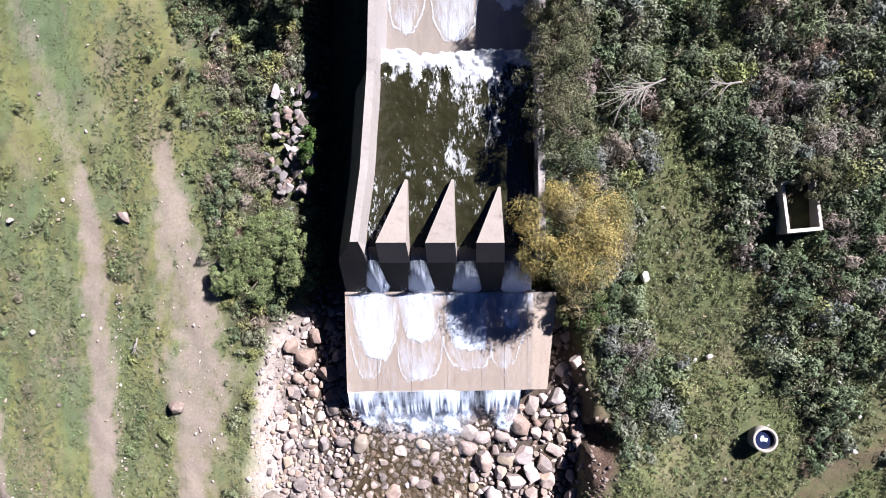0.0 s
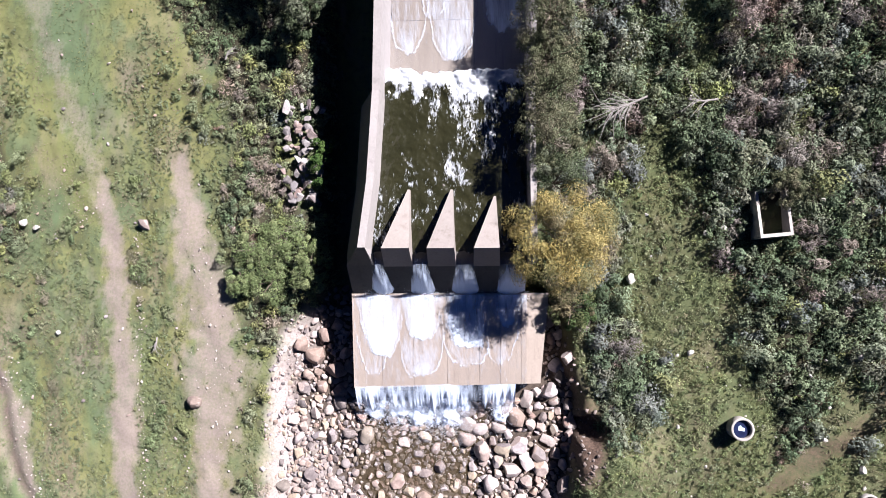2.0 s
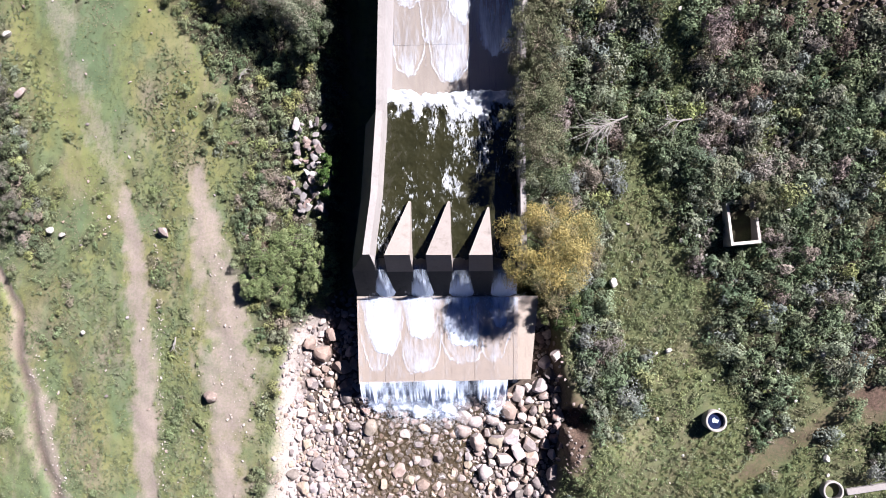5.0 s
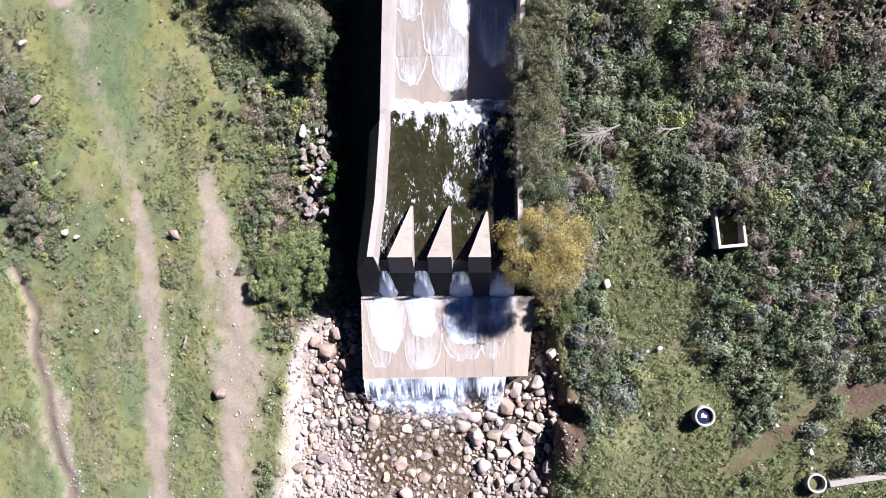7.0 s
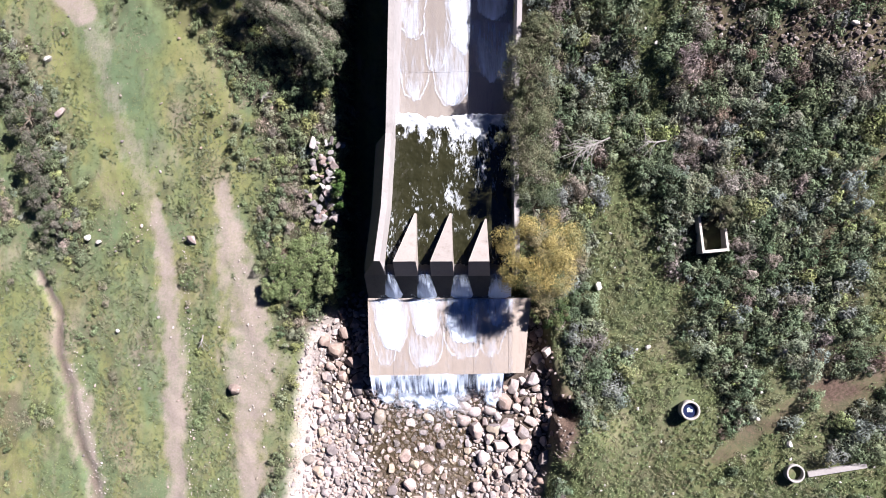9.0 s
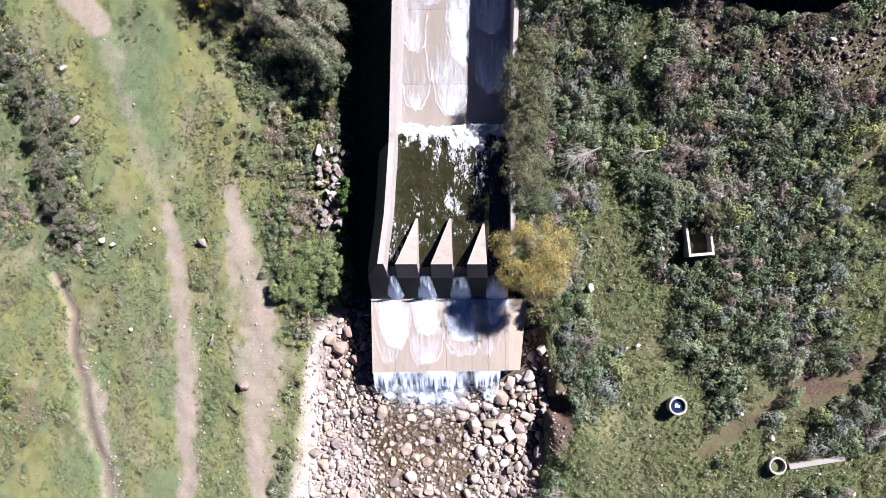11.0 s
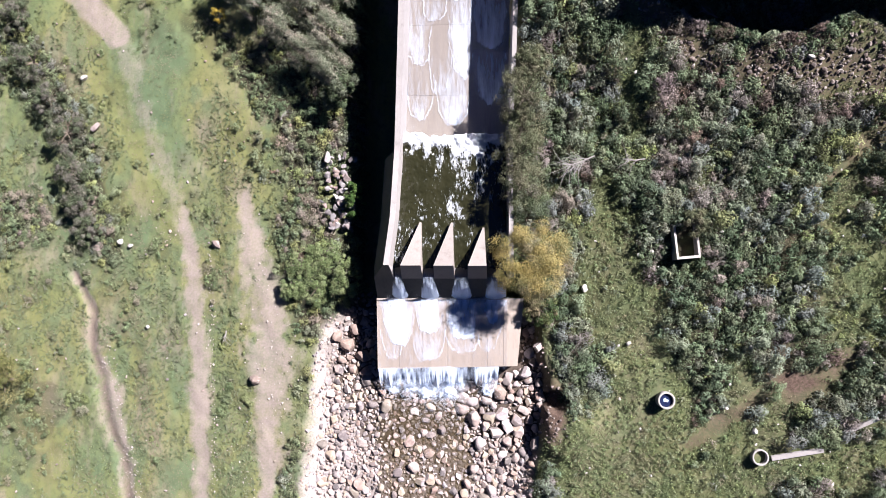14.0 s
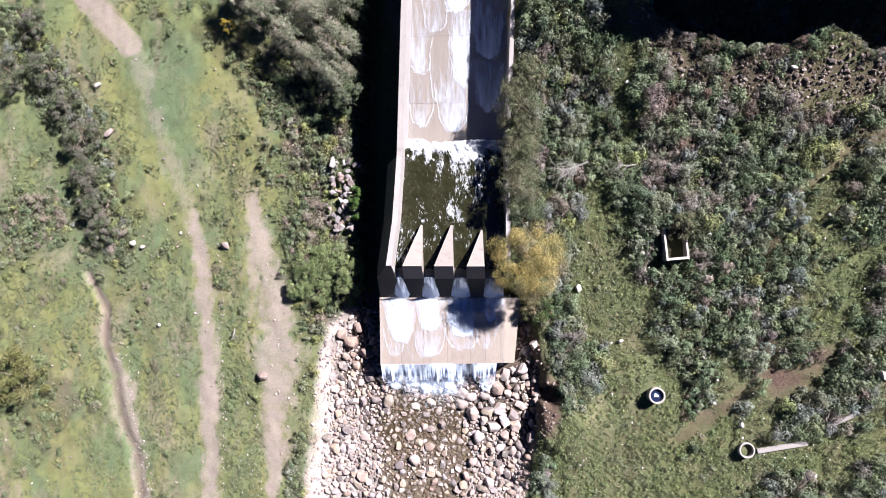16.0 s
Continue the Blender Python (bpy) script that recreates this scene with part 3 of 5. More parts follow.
# wedge-shaped splitter piers
for tip, fl, fr in (((-3.03, 4.95), (-4.22, 2.15), (-2.95, 2.15)), ((-1.03, 4.93), (-2.15, 2.14), (-0.91, 2.14)), ((0.96, 4.6), (-0.03, 2.13), (1.13, 2.13))):
    low = [(fl[0] - 0.02, LIP_Y - 0.07, LIP_Z - 0.06), (fr[0] + 0.05, LIP_Y - 0.07, LIP_Z - 0.06), (tip[0] + 0.09, tip[1], LIP_Z - 0.7), (tip[0] - 0.07, tip[1] + 0.02, LIP_Z - 0.7)]
    high = [(fl[0], fl[1], 2.2), (fr[0], fr[1], 2.2), (tip[0] + 0.05, tip[1] - 0.03, WATER_Z + 0.3), (tip[0] - 0.05, tip[1] - 0.02, WATER_Z + 0.3)]
    hold(part("splitter_pier", prism(low, high), PIER_CONCRETE, None, "wedge-shaped pale concrete splitter pier", 0.025))

# ---- the apron below the sill ----
apron = tagged(empty("apron", (-1.4, -2.2, -3.6)), "sloping beige concrete apron under thin running water", "concrete apron")
APRON_HOLD = Matrix.Translation((1.4, 2.2, 3.6))


def apron_z(y):
    return -1.15 + 0.8 * (y - 0.12) / 4.75


edges = (-6.17, -4.7, -3.1, -1.42, 0.2, 1.25, 2.3, 3.24)
for i, (xa, xb) in enumerate(zip(edges, edges[1:])):
    y0 = -4.67 + 0.03 * (xa + 6.3)
    y1 = -4.67 + 0.03 * (xb + 6.3)
    xt = xb + (0.4 if i == 6 else 0)
    lo = [(xa + 0.006, y0, -4.6), (xb - 0.006, y1, -4.6), (xt - 0.006, 0.13, -4.6), (xa + 0.006, 0.13, -4.6)]
    ob = part("slab", prism(lo, [(p[0], p[1], apron_z(p[1])) for p in lo]), APRON_CONCRETE, apron, "", 0.012)
    ob.matrix_parent_inverse = APRON_HOLD


# ---- water ----
def tongue(x, y, cx, front, half, tail):
    """Depth inside a tongue of white water that runs towards lower y; negative outside."""
    u = y - front
    xw = x + 0.55 * (fbm(x * 1.0 + cx, y * 0.7, 63) - 0.5)
    u = u + 0.9 * (fbm(x * 1.2, y * 0.8 + cx, 64) - 0.5) + 0.16 * (vnoise(x * 8, y * 4, 65) - 0.5) + 0.25 * np.sin(cx * 9.0) * (x - cx)
    w = half * np.sqrt(1 - np.exp(-np.clip(u, 0, 9) / (0.5 * half))) * (1 + 0.10 * np.clip(u, 0, 5))
    d = np.abs(xw - cx) + 0.07 * (vnoise(x * 11, y * 7, 62) - 0.5)
    return np.where(u > tail, -1.0, w - d), u


def water_sheet(name, xs, ys, z_of, lobes, mat, base, lift=0.03, extra=None, crest=0.12):
    X, Y = np.meshgrid(xs, ys)
    x, y = X.ravel(), Y.ravel()
    f = np.full(x.shape, base) + 0.10 * (fbm(x * 1.5, y * 0.35, 71) - 0.5)
    for cx, front, half, tail, body in lobes:
        s, u = tongue(x, y, cx, front, half, tail)
        age = np.clip(u / tail, 0, 1)
        inside, heart = sstep(0.0, 0.05, s), sstep(0.0, 0.35, s)
        rim = inside * np.exp(-np.clip(s, 0, 9) / 0.05) * (1 - 0.7 * age) * 1.5
        mass = (0.3 * inside + 0.7 * heart) * (body * (1 - 0.6 * age) * (0.6 + 0.8 * fbm(x * 4.5, y * 0.5, 76)) + crest * np.exp(-np.clip(u, 0, 9) / 0.8) * (0.35 + 1.3 * fbm(x * 1.8, y * 0.9, 73) * vnoise(x * 6, y * 2.5, 74)))
        f = np.maximum(f, np.maximum(rim, mass))
    if extra is not None:
        f = np.maximum(f, extra(x, y))
    z = z_of(y) + lift + 0.05 * np.clip(f, 0, 1) + 0.02 * fbm(x * 3, y * 3, 72)
    return mesh_of(name, np.c_[x, y, z], grid_faces(len(xs), len(ys)), mat, smooth=True, floats={"foam": f})


chute_lobes = [(-3.2, 11.9, 0.8, 4.0, 0.24), (-0.9, 11.5, 0.95, 5.2, 0.34), (-3.3, 15.4, 0.75, 4.4, 0.3), (-1.9, 13.4, 0.6, 4.0, 0.2), (-0.5, 14.6, 0.55, 5.0, 0.55), (1.4, 12.7, 0.95, 3.6, 0.75), (1.45, 16.4, 1.0, 4.2, 0.75), (-2.2, 18.2, 0.8, 4, 0.24), (-3.1, 20.4, 0.8, 4.5, 0.32), (-0.7, 19.4, 0.8, 4.5, 0.5), (1.4, 20.6, 1.05, 4.4, 0.75)]
ob = water_sheet("chute_water", np.arange(-4.3, 2.95, 0.042), np.arange(10.6, 23, 0.042), chute_z, chute_lobes, CHUTE_WATER, 0.06, crest=0.12)
tagged(ob, "thin white-streaked water running down the chute", "water", kind="structure")

xs, ys = np.arange(-5.0, 2.42, 0.05), np.arange(1.5, 12.0, 0.05)
X, Y = np.meshgrid(xs, ys)
x, y = X.ravel(), Y.ravel()
front = 10.95 + 0.12 * np.sin(x * 1.3 + 0.5) + 0.3 * (fbm(x * 1.6, 3 + 0 * x, 81) - 0.5) + 0.35 * (fbm(x * 4.5, y * 2.0, 80) - 0.5)
jump = sstep(front + 0.1, front - 0.35, y)
roll = np.exp(-((y - front + 0.75) / 0.75) ** 2)
z = chute_z(y) + (WATER_Z - chute_z(y)) * jump - 0.5 * (1 - jump) + jump * roll * (0.05 + 0.45 * (fbm(x * 2.6, y * 2.6, 82) - 0.35)) + 0.16 * (fbm(x * 1.8, y * 1.8, 83) - 0.5) + 0.05 * (fbm(x * 6, y * 6, 84) - 0.5)
z = z - 0.35 * sstep(3.4, 1.5, y)
wake = 0.08 * blob(x, y, 0.5, 8.6, 1.2, 1.8) + 0.05 * blob(x, y, -1.4, 5.8, 2.0, 2.8) + 0.14 * (fbm(x * 0.9, y * 0.5, 86) - 0.5)
# The even base amount spreads painted glints; the rest is foam.
foam = 0.085 + wake + (0.35 + 0.7 * fbm(x * 3.2, y * 2.2, 78)) * np.exp(-((y - front + 0.36) / 0.42) ** 2) * jump + 0.16 * np.exp(-((y - front + 1.1) / 0.7) ** 2) * (fbm(x * 3.0, y * 0.9, 87) * 2 - 0.5)
x = np.clip(x, wall_line(LEFT_OUT, np.maximum(y, 2.16)) + 0.2, wall_line(RIGHT_OUT, y) - 0.2)
ob = mesh_of("basin_water", np.c_[x, y, z], grid_faces(len(xs), len(ys)), BASIN_WATER, smooth=True, floats={"foam": foam})
tagged(ob, "murky green churning basin water with white foam and painted sun glints", "water", kind="structure")

# jets through the gaps of the sill
for xa, xb, za in ((-4.76, -4.3, 0.5), (-2.9, -2.2, 0.62), (-0.86, -0.08, 0.6), (1.2, 2.35, 0.3)):
    us, ts = np.linspace(0, 1, 30), np.linspace(0, 1, 40)
    U, T = np.meshgrid(us, ts)
    u, t = U.ravel(), T.ravel()
    run = 1.55 * t
    spread = 1.05 + ((0.75 if xa < 1 else 0.15) if xa > -4 else 1.5) * t ** 1.4
    cx, wd = (xa + xb) / 2, (xb - xa) / 2
    jx = cx + (u - 0.5) * 2 * wd * spread
    jy = 1.75 - run - 0.12 * (1 - (2 * u - 1) ** 2) * t + 0.08 * (fbm(jx * 4, t * 3, 91) - 0.5)
    jz = 1.12 + 0.08 * (1 - t) - 2.28 * t ** 1.7 + 0.06 * (fbm(jx * 6, t * 2, 92) - 0.5)
    ob = mesh_of("water_jet", np.c_[jx, jy, jz], grid_faces(30, 40), JET_WATER, smooth=True, floats={"foam": 0.18 + 0.95 * t ** 1.3 + 0.6 * (fbm(jx * 5, t * 0.8, 93) - 0.5) - 0.35 * np.abs(2 * u - 1) ** 4})
    tagged(ob, "white water jet spouting between splitter piers", "water jet", "jets between the piers")

apron_lobes = [(-5.2, -3.9, 0.7, 3.9, 0.16), (-2.75, -4.1, 0.95, 4.0, 0.24), (-0.5, -3.7, 1.0, 3.7, 0.16), (1.3, -3.3, 0.75, 3.2, 0.1), (-4.75, -2.9, 0.9, 3.0, 0.7), (-2.7, -2.2, 0.8, 2.3, 0.62), (-0.45, -2.7, 1.0, 2.8, 0.7), (1.5, -1.6, 0.7, 1.7, 0.6)]


def splash(x, y):
    """Foam where the jets strike the apron."""
    f = 0
    for cx, w in ((-4.9, 0.8), (-2.7, 0.95), (-0.4, 0.95), (1.7, 0.9)):
        f = np.maximum(f, 1.1 * np.exp(-((x - cx) / w) ** 2) * np.exp(-np.clip(0.1 - y, 0, 9) / 1.1) * (0.35 + 0.95 * fbm(x * 4.5, y * 0.8, 75)))
    return f


ob = water_sheet("apron_water", np.arange(-6.1, 2.6, 0.05), np.arange(-4.6, 0.1, 0.05), apron_z, apron_lobes, APRON_WATER, 0.1, 0.02, splash, 0.2)
tagged(ob, "thin foaming water sheet on the apron", "water", kind="structure")

# curtain over the edge of the apron
us, ts = np.linspace(-6.1, 2.0, 240), np.linspace(0, 1, 24)
U, T = np.meshgrid(us, ts)
u, t = U.ravel(), T.ravel()
reach = 0.85 + 0.9 * fbm(u * 0.8, 0 * u + 5, 95) + 0.6 * fbm(u * 5, 0 * u + 2, 96)
cy = -4.60 + 0.03 * (u + 6.3) - reach * t
cz = -1.92 - 0.1 * t - 1.75 * t ** 1.8
ob = mesh_of("water_curtain", np.c_[u, cy, cz], grid_faces(240, 24), JET_WATER, smooth=True, floats={"foam": 0.40 + 0.9 * (fbm(u * 0.9, 0 * u, 97) - 0.42) + 0.35 * (fbm(u * 3 + t, t * 2, 98) - 0.5) + 0.3 * t - 0.75 * sstep(0.75 - 0.6 * fbm(u * 2.2, 0 * u, 99), 1.05, t)})
tagged(ob, "thin white water curtain falling over the apron edge", "water curtain")

# ---- stones ----
def stone_mesh(seed, rounded=0.5, subdivisions=2, mat=None):
    r = random.Random(seed)
    bm = bmesh.new()
    bmesh.ops.create_icosphere(bm, subdivisions=subdivisions, radius=1.0)
    cuts = [(Vector((r.gauss(0, 1), r.gauss(0, 1), r.gauss(0, 1))).normalized(), r.uniform(0.46, 0.8) if rounded else r.uniform(0.28, 0.62)) for _ in range(12)]
    off = Vector((r.random() * 50, r.random() * 50, r.random() * 50))
    for v in bm.verts:
        p = v.co.copy()
        for n, d in cuts:
            over = p.dot(n) - d
            if over > 0:
                p -= n * over * (1 - 0.35 * rounded)
        p *= 1 + 0.10 * noise.noise(p * 1.4 + off)
        v.co = Vector((p.x * 1.1, p.y * 0.95, p.z * 0.8))
    me = bpy.data.meshes.new("boulder")
    for f in bm.faces:
        f.smooth = True
    bm.to_mesh(me)
    bm.free()
    me.set_sharp_from_angle(angle=radians(24))
    me.materials.append(mat or ROCK)
    return me


BROWN_ROCK = rock_material("brown_rock", ((0.0, (0.15, 0.115, 0.098)), (0.5, (0.21, 0.165, 0.145)), (1.0, (0.11, 0.09, 0.08))))
WHITE_ROCK = rock_material("white_rock", ((0.0, (0.42, 0.40, 0.37)), (0.5, (0.48, 0.46, 0.43)), (1.0, (0.37, 0.35, 0.33))))
PALE_ROCK = rock_material("pale_stone", ((0.0, (0.36, 0.32, 0.29)), (0.5, (0.44, 0.40, 0.37)), (1.0, (0.30, 0.265, 0.24))))
WHITE_STONES = [stone_mesh(500 + i, 0.05, 2, WHITE_ROCK) for i in range(4)]
RUSSET_ROCK = rock_material("russet_rock", ((0.0, (0.30, 0.215, 0.18)), (0.35, (0.22, 0.165, 0.145)), (0.7, (0.36, 0.27, 0.225)), (1.0, (0.26, 0.235, 0.235))))
RUSSET_STONES = [stone_mesh(450 + i, 0.05, 3, RUSSET_ROCK) for i in range(5)]
BROWN_STONES = [stone_mesh(400 + i, 0.15, 3, BROWN_ROCK) for i in range(3)]
QUARRY_STONES = [stone_mesh(200 + i, 0.0, 2, QUARRY) for i in range(8)]
for me in QUARRY_STONES:
    me.polygons.foreach_set("use_smooth", [False] * len(me.polygons))
STONES = [stone_mesh(100 + i, (0.15, 0.05, 0.3)[i % 3], 3) for i in range(16)]


def put_stone(x, y, z, size, label, group, name="boulder", squash=None, kinds=None):
    kinds = kinds or STONES
    ob = new(name, kinds[int(rng.integers(len(kinds)))])
    s = squash or (1 + 0.25 * rng.uniform(-1, 1), 1 + 0.2 * rng.uniform(-1, 1), 0.9 + 0.2 * rng.uniform(-1, 1))
    ob.matrix_world = Matrix.LocRotScale((x, y, z), Euler((rng.uniform(-0.4, 0.4), rng.uniform(-0.4, 0.4), rng.uniform(0, 6.28))), (size * s[0], size * s[1], size * s[2]))
    return tagged(ob, label, "boulder", group)


placed = []


def room(x, y, r, slack):
    return all((x - a) ** 2 + (y - b) ** 2 > (slack * (r + c)) ** 2 for a, b, c in placed)


# well-known single stones near the apron
for x, y, r in ((-0.43, -6.0, 0.52), (-0.44, -6.85, 0.5), (-0.5, -7.65, 0.48), (-1.28, -7.3, 0.36), (0.15, -7.1, 0.42), (2.25, -7.8, 0.6), (3.76, -7.6, 0.42), (-8.5, -3.1, 0.68), (-7.6, -3.9, 0.62), (-7.9, -2.1, 0.5), (-9.3, -2.6, 0.55), (-8.2, -4.8, 0.42), (-8.95, -4.2, 0.4), (-7.3, -5.0, 0.42), (-3.9, -11.7, 0.5), (-5.1, -10.7, 0.42), (-3.6, -10.4, 0.38), (3.4, -9.1, 0.5), (2.7, -5.4, 0.48), (2.1, -6.5, 0.58)):
    placed.append((x, y, r))
    put_stone(x, y, float(land(x, y)) + 0.25 * r, r, *(("large angular russet boulder beside the apron", "boulders below the apron", "boulder", None, RUSSET_STONES) if x < -7 else ("large rounded beige boulder in the stream bed", "boulders below the apron")))
tries = 0
while len(placed) < 285 and tries < 30000:
    tries += 1
    x, y = rng.uniform(-10.6, 5.0), rng.uniform(-13.5, 0.3)
    xl, xr = np.interp(y, *LEFT_EDGE), np.interp(y, *RIGHT_EDGE)
    if x < xl + 0.2 or x > xr + 0.1 or (-6.6 < x < 3.7 and y > -5.0):
        continue
    if y < -8 and x < -5.5 and rng.random() < 0.75:
        continue
    r = 0.2 + 0.3 * rng.random() ** 1.5
    if x > -0.6 and y > -9.5:
        r = 0.26 + 0.3 * rng.random()
    if not room(x, y, r, 0.74):
        continue
    placed.append((x, y, r))
    put_stone(x, y, float(land(x, y)) + (0.45 if x > -0.6 else 0.2) * r, r, "rounded beige and grey boulder in the stream bed", "boulders below the apron")

# loose pile of rocks beside the basin
for i in range(64):
    x, y = rng.normal(-9.0, 0.55), rng.uniform(4.9, 9.9)
    r = rng.uniform(0.14, 0.38)
    put_stone(x, y, float(land(x, y)) + 0.35 + 0.3 * r, r, "angular pale grey rock in a loose pile", "rocks beside the basin", "rock", kinds=QUARRY_STONES)


def stuff_stones(name, label, xs, ys, sizes, sink=0.2, mat=None, fine=1):
    """Many small stones in one mesh."""
    base = []
    for s in range(6):
        me = stone_mesh(300 + s, 0.05, fine)
        v = np.array([p.co[:] for p in me.vertices])
        f = np.array([p.vertices[:] for p in me.polygons])
        base.append((v, f))
        bpy.data.meshes.remove(me)
    V, F, n = [], [], 0
    zs = land(xs, ys)
    for x, y, z, s in zip(xs, ys, zs, sizes):
        v, f = base[int(rng.integers(6))]
        a = rng.uniform(0, 6.28)
        c, d = math.cos(a), math.sin(a)
        q = v * s * (1 + 0.3 * rng.uniform(-1, 1, 3))
        V.append(np.c_[q[:, 0] * c - q[:, 1] * d + x, q[:, 0] * d + q[:, 1] * c + y, q[:, 2] + z + sink * s])
        F.append(f + n)
        n += len(v)
    ob = mesh_of(name, np.concatenate(V), np.concatenate(F), mat or ROCK)
    return tagged(ob, label, "stones", kind="stuff")


xs, ys, rs = [], [], []
for i in range(30000):
    x, y = rng.uniform(-10.8, 5.0), rng.uniform(-15.5, 0.4)
    xl, xr = np.interp(y, *LEFT_EDGE), np.interp(y, *RIGHT_EDGE)
    if x < xl + 0.1 or x > xr + 0.2 or (-6.5 < x < 3.7 and y > -4.95) or (y < -8.2 and x < -6.0 and rng.random() < 0.6) or (x > -0.6 and y > -9.5 and rng.random() < 0.7):
        continue
    r = rng.uniform(0.09, 0.24) if y > -12.5 else rng.uniform(0.12, 0.4)
    if room(x, y, r, 0.7):
        placed.append((x, y, r))
        xs.append(x), ys.append(y), rs.append(r)
    if len(xs) > 1300:
        break
stuff_stones("cobbles", "cobbles packed between the boulders", np.array(xs), np.array(ys), np.array(rs), 0.25, fine=2)
n = 5000
x, y = rng.uniform(-12.5, 5.5, n), rng.uniform(-16.5, 1.0, n)
keep = (stony(x, y) > 0.35) & (pale(x, y) > rng.uniform(-0.25, 0.6, n)) & ~((x > -6.4) & (x < 3.8) & (y > -4.7))
x, y = x[keep], y[keep]
stuff_stones("gravel", "pale rubble and pebbles of the stream bed", x, y, 0.05 + 0.14 * rng.random(len(x)) ** 2.2)

# ---- shallow pool ----
xs, ys = np.arange(-7.5, 3.0, 0.1), np.arange(-16, -4.9, 0.1)
m, nt, b, out = material("shallow_stream_water")
p = where(nt)
b.inputs["Base Color"].default_value = (0.06, 0.045, 0.024, 1)
b.inputs["Roughness"].default_value = 0.12
nn = noise_node(nt, p, 3, 5, 0.6)
bump(nt, b, nn, 0.5, 0.05)
tr, ms = nt.nodes.new("ShaderNodeBsdfTransparent"), nt.nodes.new("ShaderNodeMixShader")
nt.links.new(ramp(nt, nn, ((0.3, (0.3, 0.3, 0.3)), (0.7, (0.6, 0.6, 0.6)))), ms.inputs[0])
nt.links.new(tr.outputs[0], ms.inputs[1])
nt.links.new(b.outputs[0], ms.inputs[2])
nt.links.new(ms.outputs[0], out.inputs["Surface"])
X, Y = np.meshgrid(xs, ys)
x, y = X.ravel(), Y.ravel()
pool = mesh_of("stream_water", np.c_[x, y, -3.73 + 0.1 * (y + 5) - 0.25 * sstep(-6.5, -5.2, y) - 0.2 * sstep(-1.0, 1.0, x) - 0.2 * sstep(-5.5, -7.0, x) + 0.02 * fbm(x * 2, y * 2, 5)], grid_faces(len(xs), len(ys)), m, smooth=True)
tagged(pool, "shallow brown water between the boulders", "water", kind="structure")


# ---- leaves ----
def leaf_cards(at, size, tint, up=0.5, slim=0.5, facing=None):
    """Bent lozenge leaves at the places given; up: how much they face the sky."""
    n = len(at)
    nrm = rng.normal(size=(n, 3))
    if facing is None:
        nrm[:, 2] = np.abs(nrm[:, 2]) + up * 2
    else:
        nrm = facing / np.linalg.norm(facing, axis=1)[:, None] + 0.33 * nrm + np.array((0, 0, 0.15))
    nrm /= np.linalg.norm(nrm, axis=1)[:, None]
    a = np.cross(nrm, rng.normal(size=(n, 3)))
    a /= np.linalg.norm(a, axis=1)[:, None]
    b = np.cross(nrm, a)
    s = np.asarray(size)[:, None] if np.ndim(size) else size
    V = np.stack([at - a * s, at + b * s * slim + nrm * s * 0.12, at + a * s, at - b * s * slim + nrm * s * 0.12], 1).reshape(-1, 3)
    return V, np.arange(4 * n).reshape(-1, 4), tint


# ---- bushes and herbs ----
def open_spot(x, y):
    """Where no plants grow: in the chamber and the wells, and over the beams."""
    bare_spot = (np.abs(x - 13.68) < 0.95) & (np.abs(y - 3.65) < 1.25)
    bare_spot |= (np.hypot(x - 12.87, y + 6.5) < 0.75) | (np.hypot(x - 18.9, y + 10.15) < 0.7)
    return bare_spot | (near_line(x, y, ((19.6, -10.2, 0.3), (22.7, -9.5, 0.3))) > 0) | (near_line(x, y, ((24.0, -8.25, 0.3), (25.7, -7.3, 0.3))) > 0)


def scatter(count, x0, x1, y0, y1, chance, radius, slack=0.5):
    """Places with a radius each, drawn by chance and kept apart."""
    x, y = rng.uniform(x0, x1, count), rng.uniform(y0, y1, count)
    keep = (chance(x, y) > rng.random(count)) & ~open_spot(x, y)
    x, y = x[keep], y[keep]
    r = radius(x, y)
    order = np.argsort(-r)
    cells, kept = {}, []
    for i in order:
        a, b = int(x[i] // 1.2), int(y[i] // 1.2)
        if all((x[i] - x[j]) ** 2 + (y[i] - y[j]) ** 2 > (slack * (r[i] + r[j])) ** 2 for p in (a - 1, a, a + 1) for q in (b - 1, b, b + 1) for j in cells.get((p, q), ())):
            cells.setdefault((a, b), []).append(i)
            kept.append(i)
    return x[kept], y[kept], r[kept]


# tints: dark green, mid green, fresh yellow-green, grey-green, blue-grey, dry brown-grey, reddish brown
KINDS = np.array([(0.118, 0.158, 0.100), (0.172, 0.216, 0.134), (0.24, 0.272, 0.128), (0.20, 0.226, 0.165), (0.20, 0.226, 0.208), (0.285, 0.255, 0.23), (0.22, 0.168, 0.145)])


def choose(weights, x, y, seed, scale=0.45, mixing=0.16):
    """A kind for each place, by weights that vary from place to place, in patches."""
    u = np.argsort(np.argsort(fbm(x * scale, y * scale, seed))) / len(x)
    u = (u + rng.normal(0, mixing, len(x))) % 1.0
    cum = np.cumsum(weights / weights.sum(1)[:, None], 1)
    return np.clip((u[:, None] > cum).sum(1), 0, weights.shape[1] - 1)


